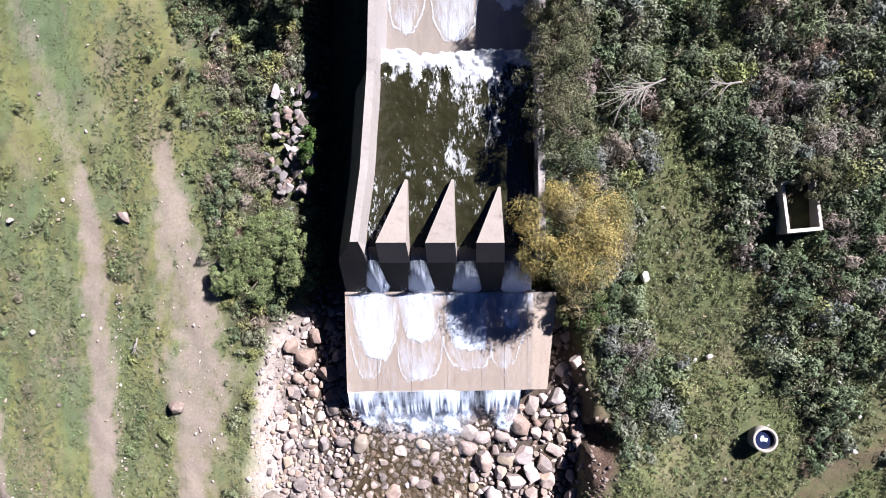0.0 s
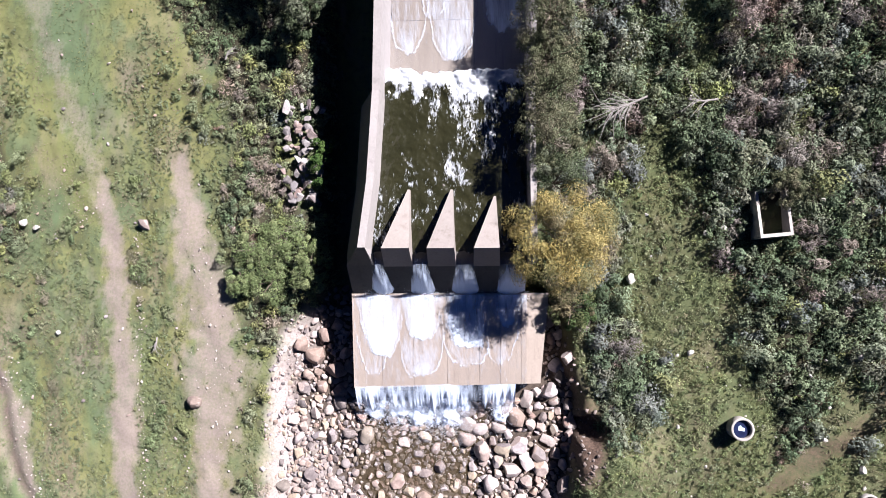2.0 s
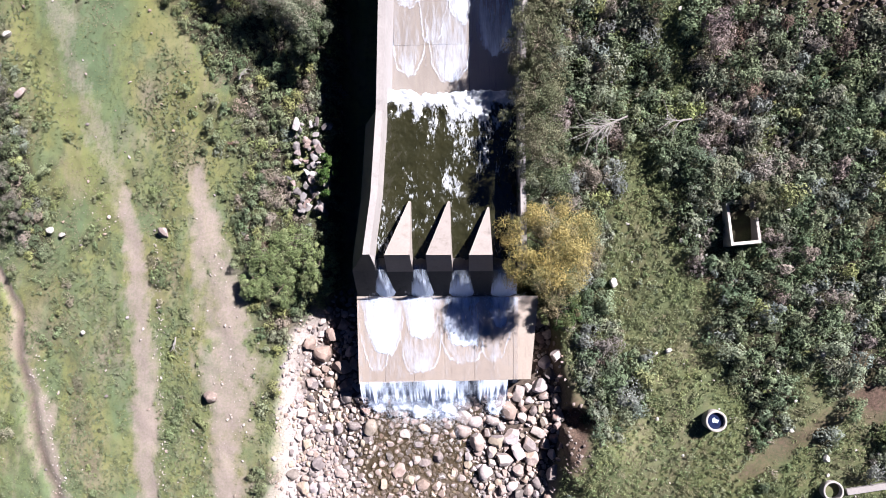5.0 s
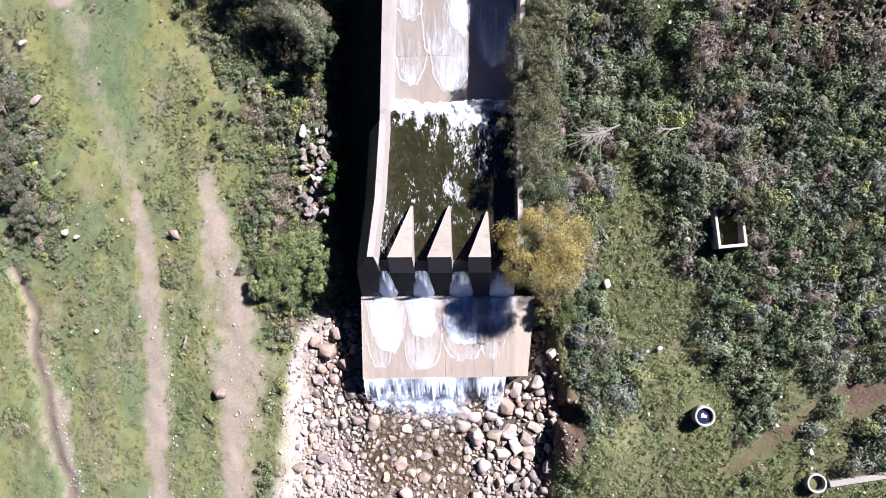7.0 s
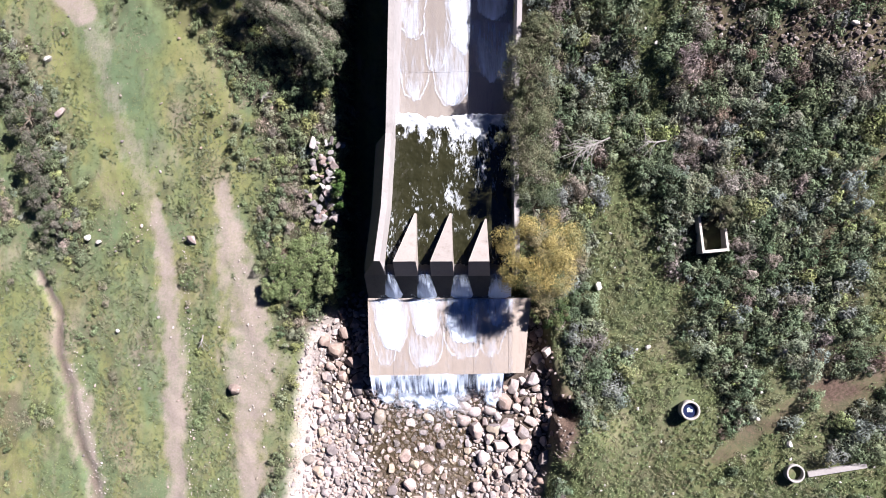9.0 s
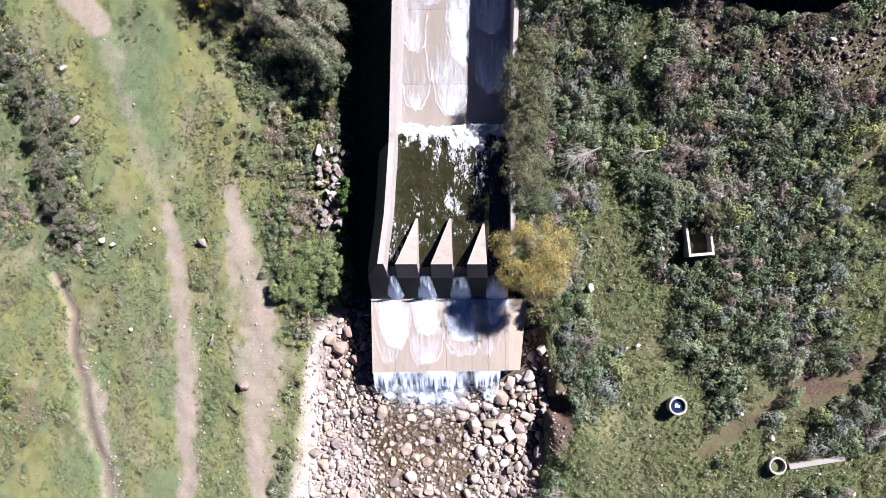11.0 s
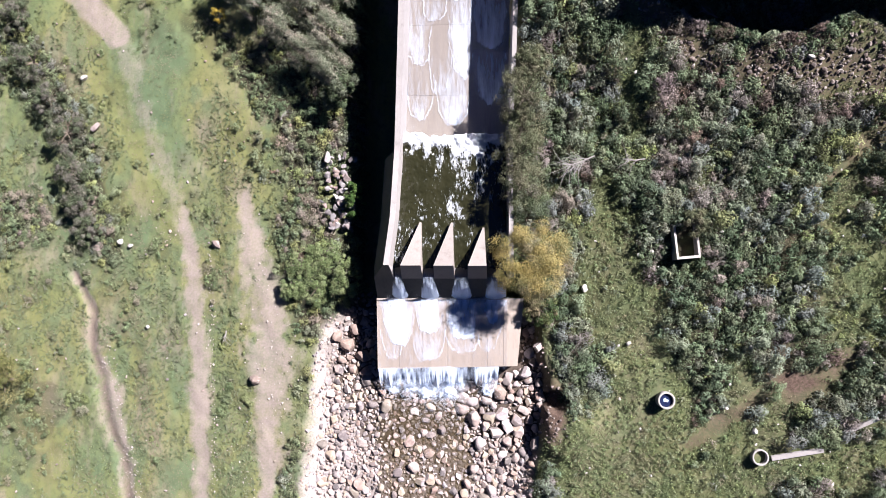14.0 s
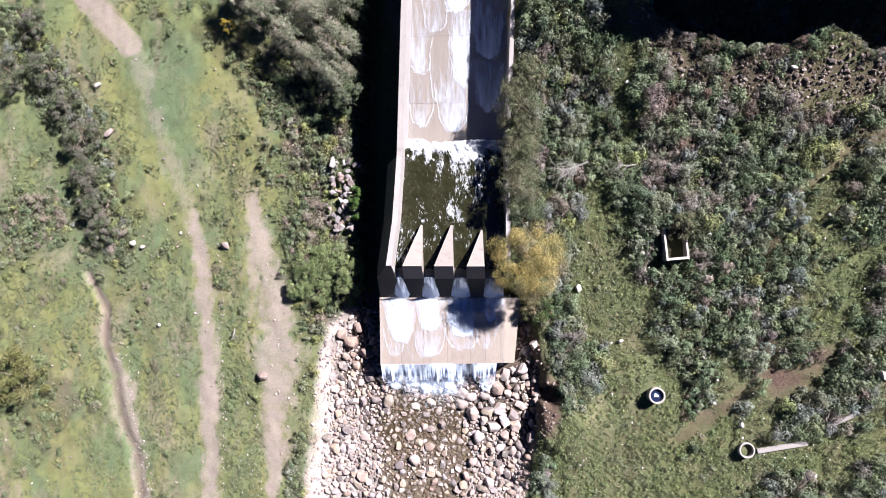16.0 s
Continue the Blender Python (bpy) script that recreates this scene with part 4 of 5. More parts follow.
def clumps(name, label, x, y, r, h, tint, leaves, size, slim, lumps=6, category="bushes", twiggy=None, spread=0.2):
    """Many bushes in one mesh: each of several uneven lumps covered with leaves; a twiggy one has slivers for leaves."""
    n = len(x)
    ang, dist = rng.uniform(0, 6.283, (n, lumps)), np.sqrt(rng.uniform(0, 1, (n, lumps)))
    lx, ly = x[:, None] + 0.68 * r[:, None] * dist * np.cos(ang), y[:, None] + 0.68 * r[:, None] * dist * np.sin(ang)
    lr = r[:, None] * rng.uniform(0.3, 0.6, (n, lumps))
    lh = h[:, None] * rng.uniform(0.35, 1.0, (n, lumps)) * (1 - 0.45 * dist ** 2)
    lt = rng.uniform(1 - spread, 1 + spread, (n, lumps))
    bush = np.repeat(np.arange(n), np.maximum(8, (leaves * r * r).astype(int)))
    m = len(bush)
    k = rng.integers(0, lumps, m)
    d = rng.normal(size=(m, 3))
    d[:, 2] = np.abs(d[:, 2]) * 1.1 - 0.15
    d /= np.linalg.norm(d, axis=1)[:, None]
    q = lr[bush, k] * rng.uniform(0.7, 1.12, m)
    px, py = lx[bush, k] + d[:, 0] * q, ly[bush, k] + d[:, 1] * q
    pz = land(px, py) + np.maximum(0.02, 0.62 * lh[bush, k] + d[:, 2] * 0.5 * lh[bush, k] * rng.uniform(0.75, 1.1, m))
    colour = tint[bush] * (lt[bush, k] * rng.uniform(0.78, 1.22, m))[:, None]
    s = rng.uniform(0.65, 1.4, m) * size
    sl = np.full(m, slim)
    if twiggy is not None:
        tw = twiggy[bush]
        s, sl = np.where(tw, s * 1.35, s), np.where(tw, 0.2, sl)
    V, F, T = leaf_cards(np.c_[px, py, pz], s, colour, 0.4, sl[:, None], d * np.array((1, 1, 0.9)))
    return tagged(mesh_of(name, V, F, LEAF, colours=T), label, category, kind="stuff")


def right_kinds(x, y):
    w = np.tile(np.array((1.3, 2.6, 0.25, 2.0, 0.6, 0.6, 0.04)), (len(x), 1))
    ridge = blob(x, y, 9.6, 13.4, 1.6, 3.0)
    w[:, 2] += 2.0 * ridge + 2.5 * blob(x, y, 10.6, 14.8, 0.8, 2.0) + 4.0 * blob(x, y, 22.4, 9.6, 1.3, 1.4) + 3.0 * blob(x, y, 25.0, 11.5, 1.6, 1.6) + 1.2 * blob(x, y, 24.0, 0.5, 3.0, 4.0)
    w[:, 5] += 2.6 * blob(x, y, 11.4, 9.8, 1.8, 2.0) + 2.4 * blob(x, y, 8.3, 12.6, 2.2, 1.6) + 2.2 * blob(x, y, 12.8, 7.4, 2.4, 1.2) + 4.0 * blob(x, y, 18.5, 13.2, 6.5, 2.0) + 2.5 * blob(x, y, 12.0, 16.2, 1.6, 1.6) + 0.8 * blob(x, y, 4.6, -1.5, 1.2, 2.0)
    w[:, 6] += 0.5 * blob(x, y, 9.2, 8.6, 1.6, 1.4) + 2.6 * blob(x, y, 18.5, 13.6, 7.0, 1.8) + 1.5 * blob(x, y, 12.0, 16.2, 1.6, 1.6)
    w[:, 4] += 3.0 * blob(x, y, 13.6, -2.2, 1.2, 2.6) + 1.5 * blob(x, y, 20.5, 4.5, 3.0, 2.4)
    w[:, 0] += 2.6 * blob(x, y, 16.0, 1.0, 2.6, 5.0) + 2.0 * blob(x, y, 6.4, -2.0, 1.6, 3.4)
    return choose(w, x, y, 101)


def left_kinds(x, y):
    w = np.tile(np.array((1.2, 2.8, 1.0, 1.3, 0.15, 0.5, 0.03)), (len(x), 1))
    w[:, 0] += 2.0 * blob(x, y, -13.8, 7.6, 2.2, 1.6) + 2.5 * blob(x, y, -29.6, 9.5, 2.0, 4.0)
    w[:, 4] += 2.0 * blob(x, y, -33.0, 17.5, 4.5, 5.0) + 1.4 * blob(x, y, -28.6, 6.0, 1.6, 1.6)
    w[:, 5] += 3.4 * blob(x, y, -35.0, 6.0, 4.0, 3.0) + 1.6 * blob(x, y, -11.2, 5.2, 1.6, 2.4) + 2.4 * blob(x, y, -32.5, -9.0, 2.2, 1.6) + 2.0 * blob(x, y, -29.0, 4.0, 2.0, 1.6) + 1.5 * blob(x, y, -9.0, 11.0, 1.0, 1.5)
    w[:, 6] += 0.8 * blob(x, y, -11.4, 4.6, 1.0, 1.4)
    w[:, 2] += 1.4 * blob(x, y, -36.0, -1.5, 5.0, 4.5) + 1.5 * blob(x, y, -36.5, 11.5, 2.5, 2.0) + 0.6 * blob(x, y, -10.6, 1.8, 2.2, 2.4)
    return choose(w, x, y, 103)


def slope_height(x, y):
    """How tall the bushes of the slope stand."""
    return (0.55 + 0.75 * vnoise(x * 0.35, y * 0.35, 88)) * (1 - 0.45 * blob(x, y, 7.4, 0.5, 1.8, 6.0)) * (1 - 0.35 * blob(x, y, 9.8, 13.4, 2.0, 3.4)) * (1 - 0.4 * sstep(11.0, 13.0, y) * sstep(11, 13, x))


def thin(x, y):
    return 1 - 0.25 * sstep(11.6, 13.4, y) * sstep(11.0, 12.5, x)


def stand(r, least=0.3):
    """Heights: most plants low, one in eight tall."""
    return r * (least + rng.uniform(0.35, 0.75, len(r))) + 0.9 * r * (rng.random(len(r)) < 0.18)


def vary(n, tone=0.14, hue=0.05):
    return rng.uniform(1 - tone, 1 + tone, n)[:, None] * rng.uniform(1 - hue, 1 + hue, (n, 3))


bx, by, br = scatter(30000, 3.3, 31, -17, 19.5, lambda x, y: sstep(0.3, 0.75, scrub(x, y)) * thin(x, y) * (0.3 + 0.7 * sstep(0.38, 0.52, fbm(x * 0.33, y * 0.33, 67))), lambda x, y: 0.2 + 0.6 * rng.random(len(x)) ** 2.2 * (0.45 + 0.8 * vnoise(x * 0.5, y * 0.5, 66)), 0.5)
kind_of = right_kinds(bx, by)
clumps("bushes", "dark green and grey-green bushes with dry twiggy patches on the slope", bx, by, br, 1.6 * stand(br) * slope_height(bx, by) + 0.1, KINDS[kind_of] * 1.1 * vary(len(bx), 0.2), 800, 0.07, 0.45, 8, twiggy=kind_of >= 5)
hx, hy, hr = scatter(20000, 3.3, 30, -16, 19, lambda x, y: (0.75 + 0.25 * sstep(0.18, 0.5, scrub(x, y))) * (bare(x, y) < 0.35) * (x > np.interp(y, *RIGHT_EDGE) + 0.4), lambda x, y: 0.14 + 0.24 * rng.random(len(x)) ** 1.6, 0.42)
kind_of = right_kinds(hx, hy)
clumps("undergrowth", "low green herbs and dry stalks between the bushes", hx, hy, hr, 0.7 * hr * rng.uniform(0.5, 1.4, len(hx)) + 0.04, (KINDS[kind_of] * np.array((1.1, 1.12, 1.02)) + 0.6 * sstep(0.5, 0.25, scrub(hx, hy))[:, None] * (np.array((0.165, 0.19, 0.098)) - KINDS[kind_of])) * 1.05 * vary(len(hx), 0.1), 360, 0.06, 0.36, 4, twiggy=kind_of >= 5)

bx, by, br = scatter(20000, -40, -7.2, -17, 25, lambda x, y: sstep(0.28, 0.7, scrub(x, y)) * (1 - 0.75 * field(x, y)), lambda x, y: 0.16 + 0.42 * rng.random(len(x)) ** 2.0, 0.5)
kind_of = left_kinds(bx, by)
clumps("bushes", "green and brownish scrub beside the basin and along the field", bx, by, br, 1.0 * stand(br) * (1 - 0.3 * field(bx, by)) + 0.05, (KINDS[kind_of] + 0.5 * field(bx, by)[:, None] * (np.array((0.155, 0.19, 0.105)) - KINDS[kind_of])) * np.array((1.12, 1.08, 1.02)) * vary(len(bx)), 800, 0.062, 0.45, 6, twiggy=kind_of >= 5)


def herb_cover(x, y):
    """How thick low herbs stand in the field: tufts in patches, dense between the wheel tracks."""
    patch = 0.5 * fbm(x * 1.1, y * 0.8, 115) + 0.5 * fbm(x * 0.28, y * 0.22, 116)
    patch = patch + 0.14 * near_line(x, y, ((-26.0, 5, 2.6), (-24.4, -3, 2.4), (-22.6, -15, 2.0))).clip(0, 1) + 0.34 * near_line(x, y, ((-17.8, 4.2, 0.9), (-17.2, -4, 1.5), (-16.2, -15, 2.8))).clip(0, 1) + 0.12 * blob(x, y, -11.6, -5.2, 1.2, 2.6)
    patch = patch + 0.07 * blob(x, y, -35, 0, 6, 9) - 0.10 * near_line(x, y, ((-30, 25, 3.0), (-24.5, 14, 4.5), (-21.3, 4, 2.4), (-21.2, -14, 1.4))).clip(0, 1)
    xl, xr = np.interp(y, *LEFT_EDGE), np.interp(y, *RIGHT_EDGE)
    return sstep(0.45, 0.60, patch) * ((x < xl - 0.2) | (x > xr + 0.4)) * (1 - 2.2 * bare(x, y)).clip(0, 1) * (stony(x, y) < 0.3)


hx, hy, hr = scatter(40000, -41, -7.5, -17.5, 25, herb_cover, lambda x, y: 0.08 + 0.2 * rng.random(len(x)) ** 2.0, 0.52)
kind_of = np.minimum(left_kinds(hx, hy), 3)
clumps("herbs", "tufts of green herbs and weeds in the field", hx, hy, hr, 0.45 * hr * rng.uniform(0.4, 1.2, len(hx)) + 0.02, (0.4 * KINDS[kind_of] + 0.6 * np.array((0.175, 0.2, 0.105))) * vary(len(hx), 0.09), 480, 0.055, 0.42, 4, "herbs")

# short grass
n = 250000
x, y = rng.uniform(-41, 30, n), rng.uniform(-17.5, 26, n)
xl, xr = np.interp(y, *LEFT_EDGE), np.interp(y, *RIGHT_EDGE)
keep = ((x < xl - 0.3) | (x > xr + 0.4)) & (bare(x, y) < rng.random(n) * 0.7) & (stony(x, y) < 0.3) & ~open_spot(x, y) & (fbm(x * 1.3, y * 0.9, 111) > rng.uniform(0.3, 0.62, n))
x, y = x[keep], y[keep]
n = len(x)
tan = np.maximum(sstep(0.46, 0.60, fbm(x * 0.28, y * 0.16, 112)), 0.85 * sstep(3, 6, x) * sstep(-3, -9, y + 6 * (fbm(x * 0.4, y * 0.2, 118) - 0.5)))[:, None]
lime = sstep(0.47, 0.58, fbm(x * 0.33, y * 0.2, 113))[:, None]
tint = np.array((0.18, 0.195, 0.095)) * (1 - tan) + np.array((0.225, 0.198, 0.138)) * tan
tint = tint * (1 - lime) + np.array((0.15, 0.185, 0.09)) * lime
lush = (sstep(2, 6, x) * 0.8)[:, None] * (1 - 0.8 * tan)
tint = tint * (1 - lush) + np.array((0.15, 0.172, 0.086)) * lush
tint = tint * rng.uniform(0.85, 1.15, n)[:, None]
blade = sstep(2.5, 4.5, x)[:, None]
V, F, T = leaf_cards(np.c_[x, y, land(x, y) + rng.uniform(0.0, 0.05, n) + 0.08 * blade[:, 0] * rng.random(n)], rng.uniform(0.03, 0.07, n) * (1 + 1.0 * blade[:, 0]), tint, 0.7, 0.4 - 0.24 * blade)
tagged(mesh_of("grass", V, F, GRASS, colours=T), "short yellow-green winter grass with drier stalks", "grass", kind="stuff")


# ---- trees and single bushes ----
def tube(points, radii, sides=7):
    bm = bmesh.new()
    rings = []
    for i, (p, r) in enumerate(zip(points, radii)):
        d = (Vector(points[min(i + 1, len(points) - 1)]) - Vector(points[max(i - 1, 0)])).normalized()
        side = d.orthogonal().normalized()
        up = d.cross(side)
        rings.append([bm.verts.new(Vector(p) + (side * math.cos(6.2832 * k / sides) + up * math.sin(6.2832 * k / sides)) * r) for k in range(sides)])
    for r0, r1 in zip(rings, rings[1:]):
        for k in range(sides):
            bm.faces.new((r0[k], r0[(k + 1) % sides], r1[(k + 1) % sides], r1[k]))
    bm.faces.new(rings[0][::-1]), bm.faces.new(rings[-1])
    return bm


def tree(name, x, y, radius, height, label, tints, leaves, leaf_size, limbs=7, lean=(0, 0), squash=1.0, slim=0.45, lumps=26, category="tree", flat=0.5, along=(0, 0)):
    z = float(land(x, y))
    base = tagged(empty(name, (x, y, z)), label, category)
    fork = 0.35 * height
    part("trunk", tube([(0, 0, -0.3), (0.03, 0.02, fork * 0.5), (lean[0] * 0.4, lean[1] * 0.4, fork)], [0.05 * radius + 0.05, 0.04 * radius + 0.04, 0.03 * radius + 0.03]), BARK, base)
    tips = []
    for i in range(limbs):
        a = 6.283 * (i + rng.uniform(-0.3, 0.3)) / limbs
        k = rng.uniform(0.45, 0.8)
        tip = (lean[0] + math.cos(a) * radius * k, lean[1] + math.sin(a) * radius * k * squash, height * rng.uniform(0.6, 0.92))
        mid = (tip[0] * 0.45, tip[1] * 0.45, fork + 0.55 * (tip[2] - fork))
        part("limb", tube([(lean[0] * 0.4, lean[1] * 0.4, fork * 0.9), mid, tip], [0.03 * radius + 0.02, 0.018 * radius + 0.015, 0.008], 5), BARK, base)
        tips.append(tip)
    cs = np.array([(lean[0] + radius * k * math.cos(a), lean[1] + radius * k * squash * math.sin(a), height * (0.95 - flat * k * k) * rng.uniform(0.78, 1.08)) for k, a in zip(rng.uniform(0.0, 1.0, lumps) ** 0.6, rng.uniform(0, 6.283, lumps))])
    lr = radius * rng.uniform(0.12, 0.34, lumps)
    idx = rng.integers(0, lumps, leaves)
    d = rng.normal(size=(leaves, 3))
    d /= np.linalg.norm(d, axis=1)[:, None]
    d[:, 2] = d[:, 2] * 0.75
    at = cs[idx] + d * (lr[idx] * rng.uniform(0.45, 1.12, leaves) ** 0.6)[:, None]
    at[:, :2] += rng.uniform(-1, 1, leaves)[:, None] * np.array(along)
    at[:, 2] = np.maximum(at[:, 2], 0.12 * height)
    t = np.asarray(tints)
    pick = (np.arange(lumps) + rng.integers(0, 9)) % len(t)
    tint = t[pick[idx]] * rng.uniform(0.65, 1.4, leaves)[:, None]
    V, F, T = leaf_cards(at, rng.uniform(0.6, 1.3, leaves) * leaf_size, tint, 0.35, slim, d)
    crown = mesh_of("crown", V, F, LEAF, base, colours=T)
    return base


YELLOW = ((0.44, 0.37, 0.15), (0.37, 0.32, 0.14), (0.30, 0.285, 0.13), (0.47, 0.385, 0.15), (0.25, 0.22, 0.13), (0.22, 0.22, 0.11))
GREY = ((0.15, 0.165, 0.10), (0.195, 0.20, 0.125), (0.12, 0.136, 0.08), (0.175, 0.168, 0.115))
DARK = ((0.085, 0.115, 0.066), (0.115, 0.145, 0.085), (0.135, 0.155, 0.11))
SHRUB = ((0.11, 0.135, 0.085), (0.15, 0.15, 0.12), (0.165, 0.155, 0.135), (0.09, 0.11, 0.065))
FEATHER = ((0.24, 0.265, 0.19), (0.31, 0.315, 0.245), (0.20, 0.23, 0.155), (0.34, 0.31, 0.255))
tree("tree", 4.3, 2.45, 2.35, 4.9, "small tree with yellowing olive leaves beside the spillway", YELLOW, 40000, 0.062, 11, (-0.4, 0), 1.0, 0.27, 90, flat=0.3)
for x, y, r, h, tints in ((3.3, 7.2, 1.6, 4.6, GREY), (3.2, 9.1, 1.5, 4.2, GREY), (3.5, 12.6, 1.7, 3.2, GREY), (3.4, 10.8, 1.4, 3.4, GREY), (3.7, 5.2, 1.3, 3.9, DARK), (3.9, 14.6, 1.1, 1.7, GREY), (14.2, 4.85, 0.85, 1.5, GREY)):
    tree("bush", x, y, r, h, "grey-green bush hanging over the concrete edge" if tints is GREY else "dark green bush beside the spillway wall", tints, 7000, 0.062, 7, slim=0.33, lumps=44, category="bush", flat=0.35)
tree("bush", 4.7, -0.6, 1.2, 1.7, "green leafy bush overhanging the apron", ((0.08, 0.12, 0.05), (0.13, 0.15, 0.07), (0.19, 0.165, 0.10)), 4200, 0.07, 6, category="bush")
tree("bush", -8.4, 14.0, 1.4, 2.3, "dark evergreen bush beside the chute wall", DARK, 6000, 0.07, 7, category="bush")
for x, y, r, h in ((-17.0, 22.6, 1.3, 2.9), (-15.0, 20.9, 1.3, 3.0), (-13.0, 19.0, 1.3, 3.0), (-11.2, 17.2, 1.3, 2.9), (-9.6, 15.8, 1.2, 2.6), (-13.2, 22.6, 1.5, 3.3), (-11.2, 20.4, 1.5, 3.3), (-9.4, 18.2, 1.4, 3.2), (-15.4, 24.4, 1.6, 3.2), (-9.0, 21.6, 1.5, 3.3), (-11.0, 24.0, 1.6, 3.4)):
    tree("tree", x, y, r, h, "feathery grey-green tree in a row beside the chute", FEATHER, 6000, 0.075, 8, (0.3, -0.2), 1.0, 0.3, 34, flat=0.45, along=(0.42, -0.34))
tree("bush", -17.9, 20.4, 0.5, 1.6, "small bright yellow bush in the trees' shade", ((0.5, 0.38, 0.08), (0.42, 0.33, 0.09)), 500, 0.07, 4, category="bush")
tree("bush", -35.4, -6.2, 2.2, 2.4, "olive-yellow bush in the grass", ((0.17, 0.175, 0.07), (0.125, 0.135, 0.055), (0.2, 0.19, 0.09)), 5500, 0.08, 7, category="bush")
for x, y, r, h in ((-30.4, 12.6, 1.5, 1.7), (-29.6, 9.6, 1.5, 1.9), (-29.4, 7.4, 1.3, 1.5), (-32.0, 15.3, 1.5, 1.6), (-33.6, 18.2, 1.6, 1.6), (-36.8, 18.0, 1.8, 1.8), (-28.6, 5.2, 1.1, 1.2), (-34.9, 21.8, 1.4, 1.5)):
    tree("bush", x, y, r, h, "dark grey-green bush in the scrub strip", SHRUB, 4200, 0.065, 6, lumps=30, category="bush")
tree("bush", -7.75, 6.9, 0.75, 1.9, "bright green bush in the wall's shade line", ((0.07, 0.13, 0.04), (0.09, 0.15, 0.045)), 3000, 0.06, 5, squash=2.2, category="bush")
tree("bush", -8.4, 1.6, 1.1, 1.5, "green leafy bush beside the basin wall", ((0.205, 0.26, 0.115), (0.25, 0.29, 0.145), (0.165, 0.21, 0.10)), 5200, 0.055, 6, squash=1.6, category="bush", lumps=40)
for x, y, r in ((-9.7, 2.8, 1.3), (-11.3, 2.4, 1.3), (-10.5, 0.8, 1.2), (-12.2, 0.9, 0.9)):
    tree("bush", x, y, r, 1.0, "low olive-green leafy bush beside the basin wall", ((0.205, 0.265, 0.12), (0.25, 0.295, 0.15), (0.165, 0.215, 0.10)), 4200, 0.055, 6, category="bush", lumps=40)

# ---- well, chamber and beams ----
def ring(r_in, r_out, h, n=40):
    bm = bmesh.new()
    prof = ((r_in, -0.3), (r_out, -0.3), (r_out, h - 0.02), (r_out - 0.02, h), (r_in + 0.02, h), (r_in, h - 0.02))
    rows = [[bm.verts.new((math.cos(6.28319 * k / n) * r, math.sin(6.28319 * k / n) * r, z)) for k in range(n)] for r, z in prof]
    for r0, r1 in zip(rows, rows[1:] + rows[:1]):
        for k in range(n):
            bm.faces.new((r0[k], r0[(k + 1) % n], r1[(k + 1) % n], r1[k]))
    return bm


WELL_WATER, nt, b, _ = material("well_water")
nt.links.new(dim(nt, ramp(nt, noise_node(nt, where(nt, True), 2.0, 3), ((0.3, (0.01, 0.014, 0.04)), (0.7, (0.02, 0.028, 0.075))))), b.inputs["Base Color"])
b.inputs["Roughness"].default_value = 0.06
SKY_PATCH, nt, b, _ = material("pale_sky_patch")
nt.links.new(dim(nt, ramp(nt, noise_node(nt, where(nt, True), 4.0, 3), ((0.3, (0.42, 0.58, 0.72)), (0.7, (0.6, 0.74, 0.84))))), b.inputs["Base Color"])
wx, wy = 12.87, -6.5
wz = float(land(wx, wy))
well = tagged(empty("well", (wx, wy, wz)), "round pale concrete well ring with dark blue water", "well")
part("ring", ring(0.44, 0.56, 0.65), PALE_CONCRETE, well, "", 0, True)
bm = bmesh.new()
bmesh.ops.create_circle(bm, cap_ends=True, radius=0.45, segments=40, matrix=Matrix.Translation((0, 0, 0.45)))
part("water", bm, WELL_WATER, well, "still dark blue water")
# Thin pale plates added on the water as its bright sky reflection.
bm = bmesh.new()
for (a, c, w, h, r) in ((-0.06, 0.10, 0.14, 0.09, 0.5), (0.05, -0.02, 0.22, 0.16, -0.25), (-0.1, -0.02, 0.09, 0.16, 0.2)):
    bmesh.ops.create_cube(bm, size=1, matrix=Matrix.Translation((a, c, 0.46)) @ Matrix.Rotation(r, 4, "Z") @ Matrix.Diagonal((w, h, 0.02, 1)))
part("float", bm, SKY_PATCH, well, "pale blue patches standing in for sky reflected on the water")

cx, cy = 13.68, 3.75
cz = float(land(cx, cy))
chamber = tagged(empty("valve_chamber", (cx, cy, cz)), "open rectangular concrete chamber overgrown at one end", "concrete chamber")
chamber.rotation_euler[2] = radians(5)
hx, hy, top, th = 0.74, 1.12, 0.75, 0.13
for nm, a, b_ in (("side_wall", (-hx, -hy), (-hx + th, hy)), ("side_wall", (hx - th, -hy), (hx, hy)), ("end_wall", (-hx + th + 0.002, -hy), (hx - th - 0.002, -hy + th + 0.03)), ("end_wall", (-hx + th + 0.002, hy - th), (hx - th - 0.002, hy))):
    low = [(a[0], a[1], -1.2), (b_[0], a[1], -1.2), (b_[0], b_[1], -1.2), (a[0], b_[1], -1.2)]
    part(nm, prism(low, [(p[0], p[1], top) for p in low]), PALE_CONCRETE, chamber, "", 0.015)
low = [(-hx + th + 0.003, -hy + 0.2, -1.15), (hx - th - 0.003, -hy + 0.2, -1.15), (hx - th - 0.003, hy - th - 0.003, -1.15), (-hx + th + 0.003, hy - th - 0.003, -1.15)]
part("floor", prism(low, [(p[0], p[1], -0.9) for p in low]), SHADED_CONCRETE, chamber)

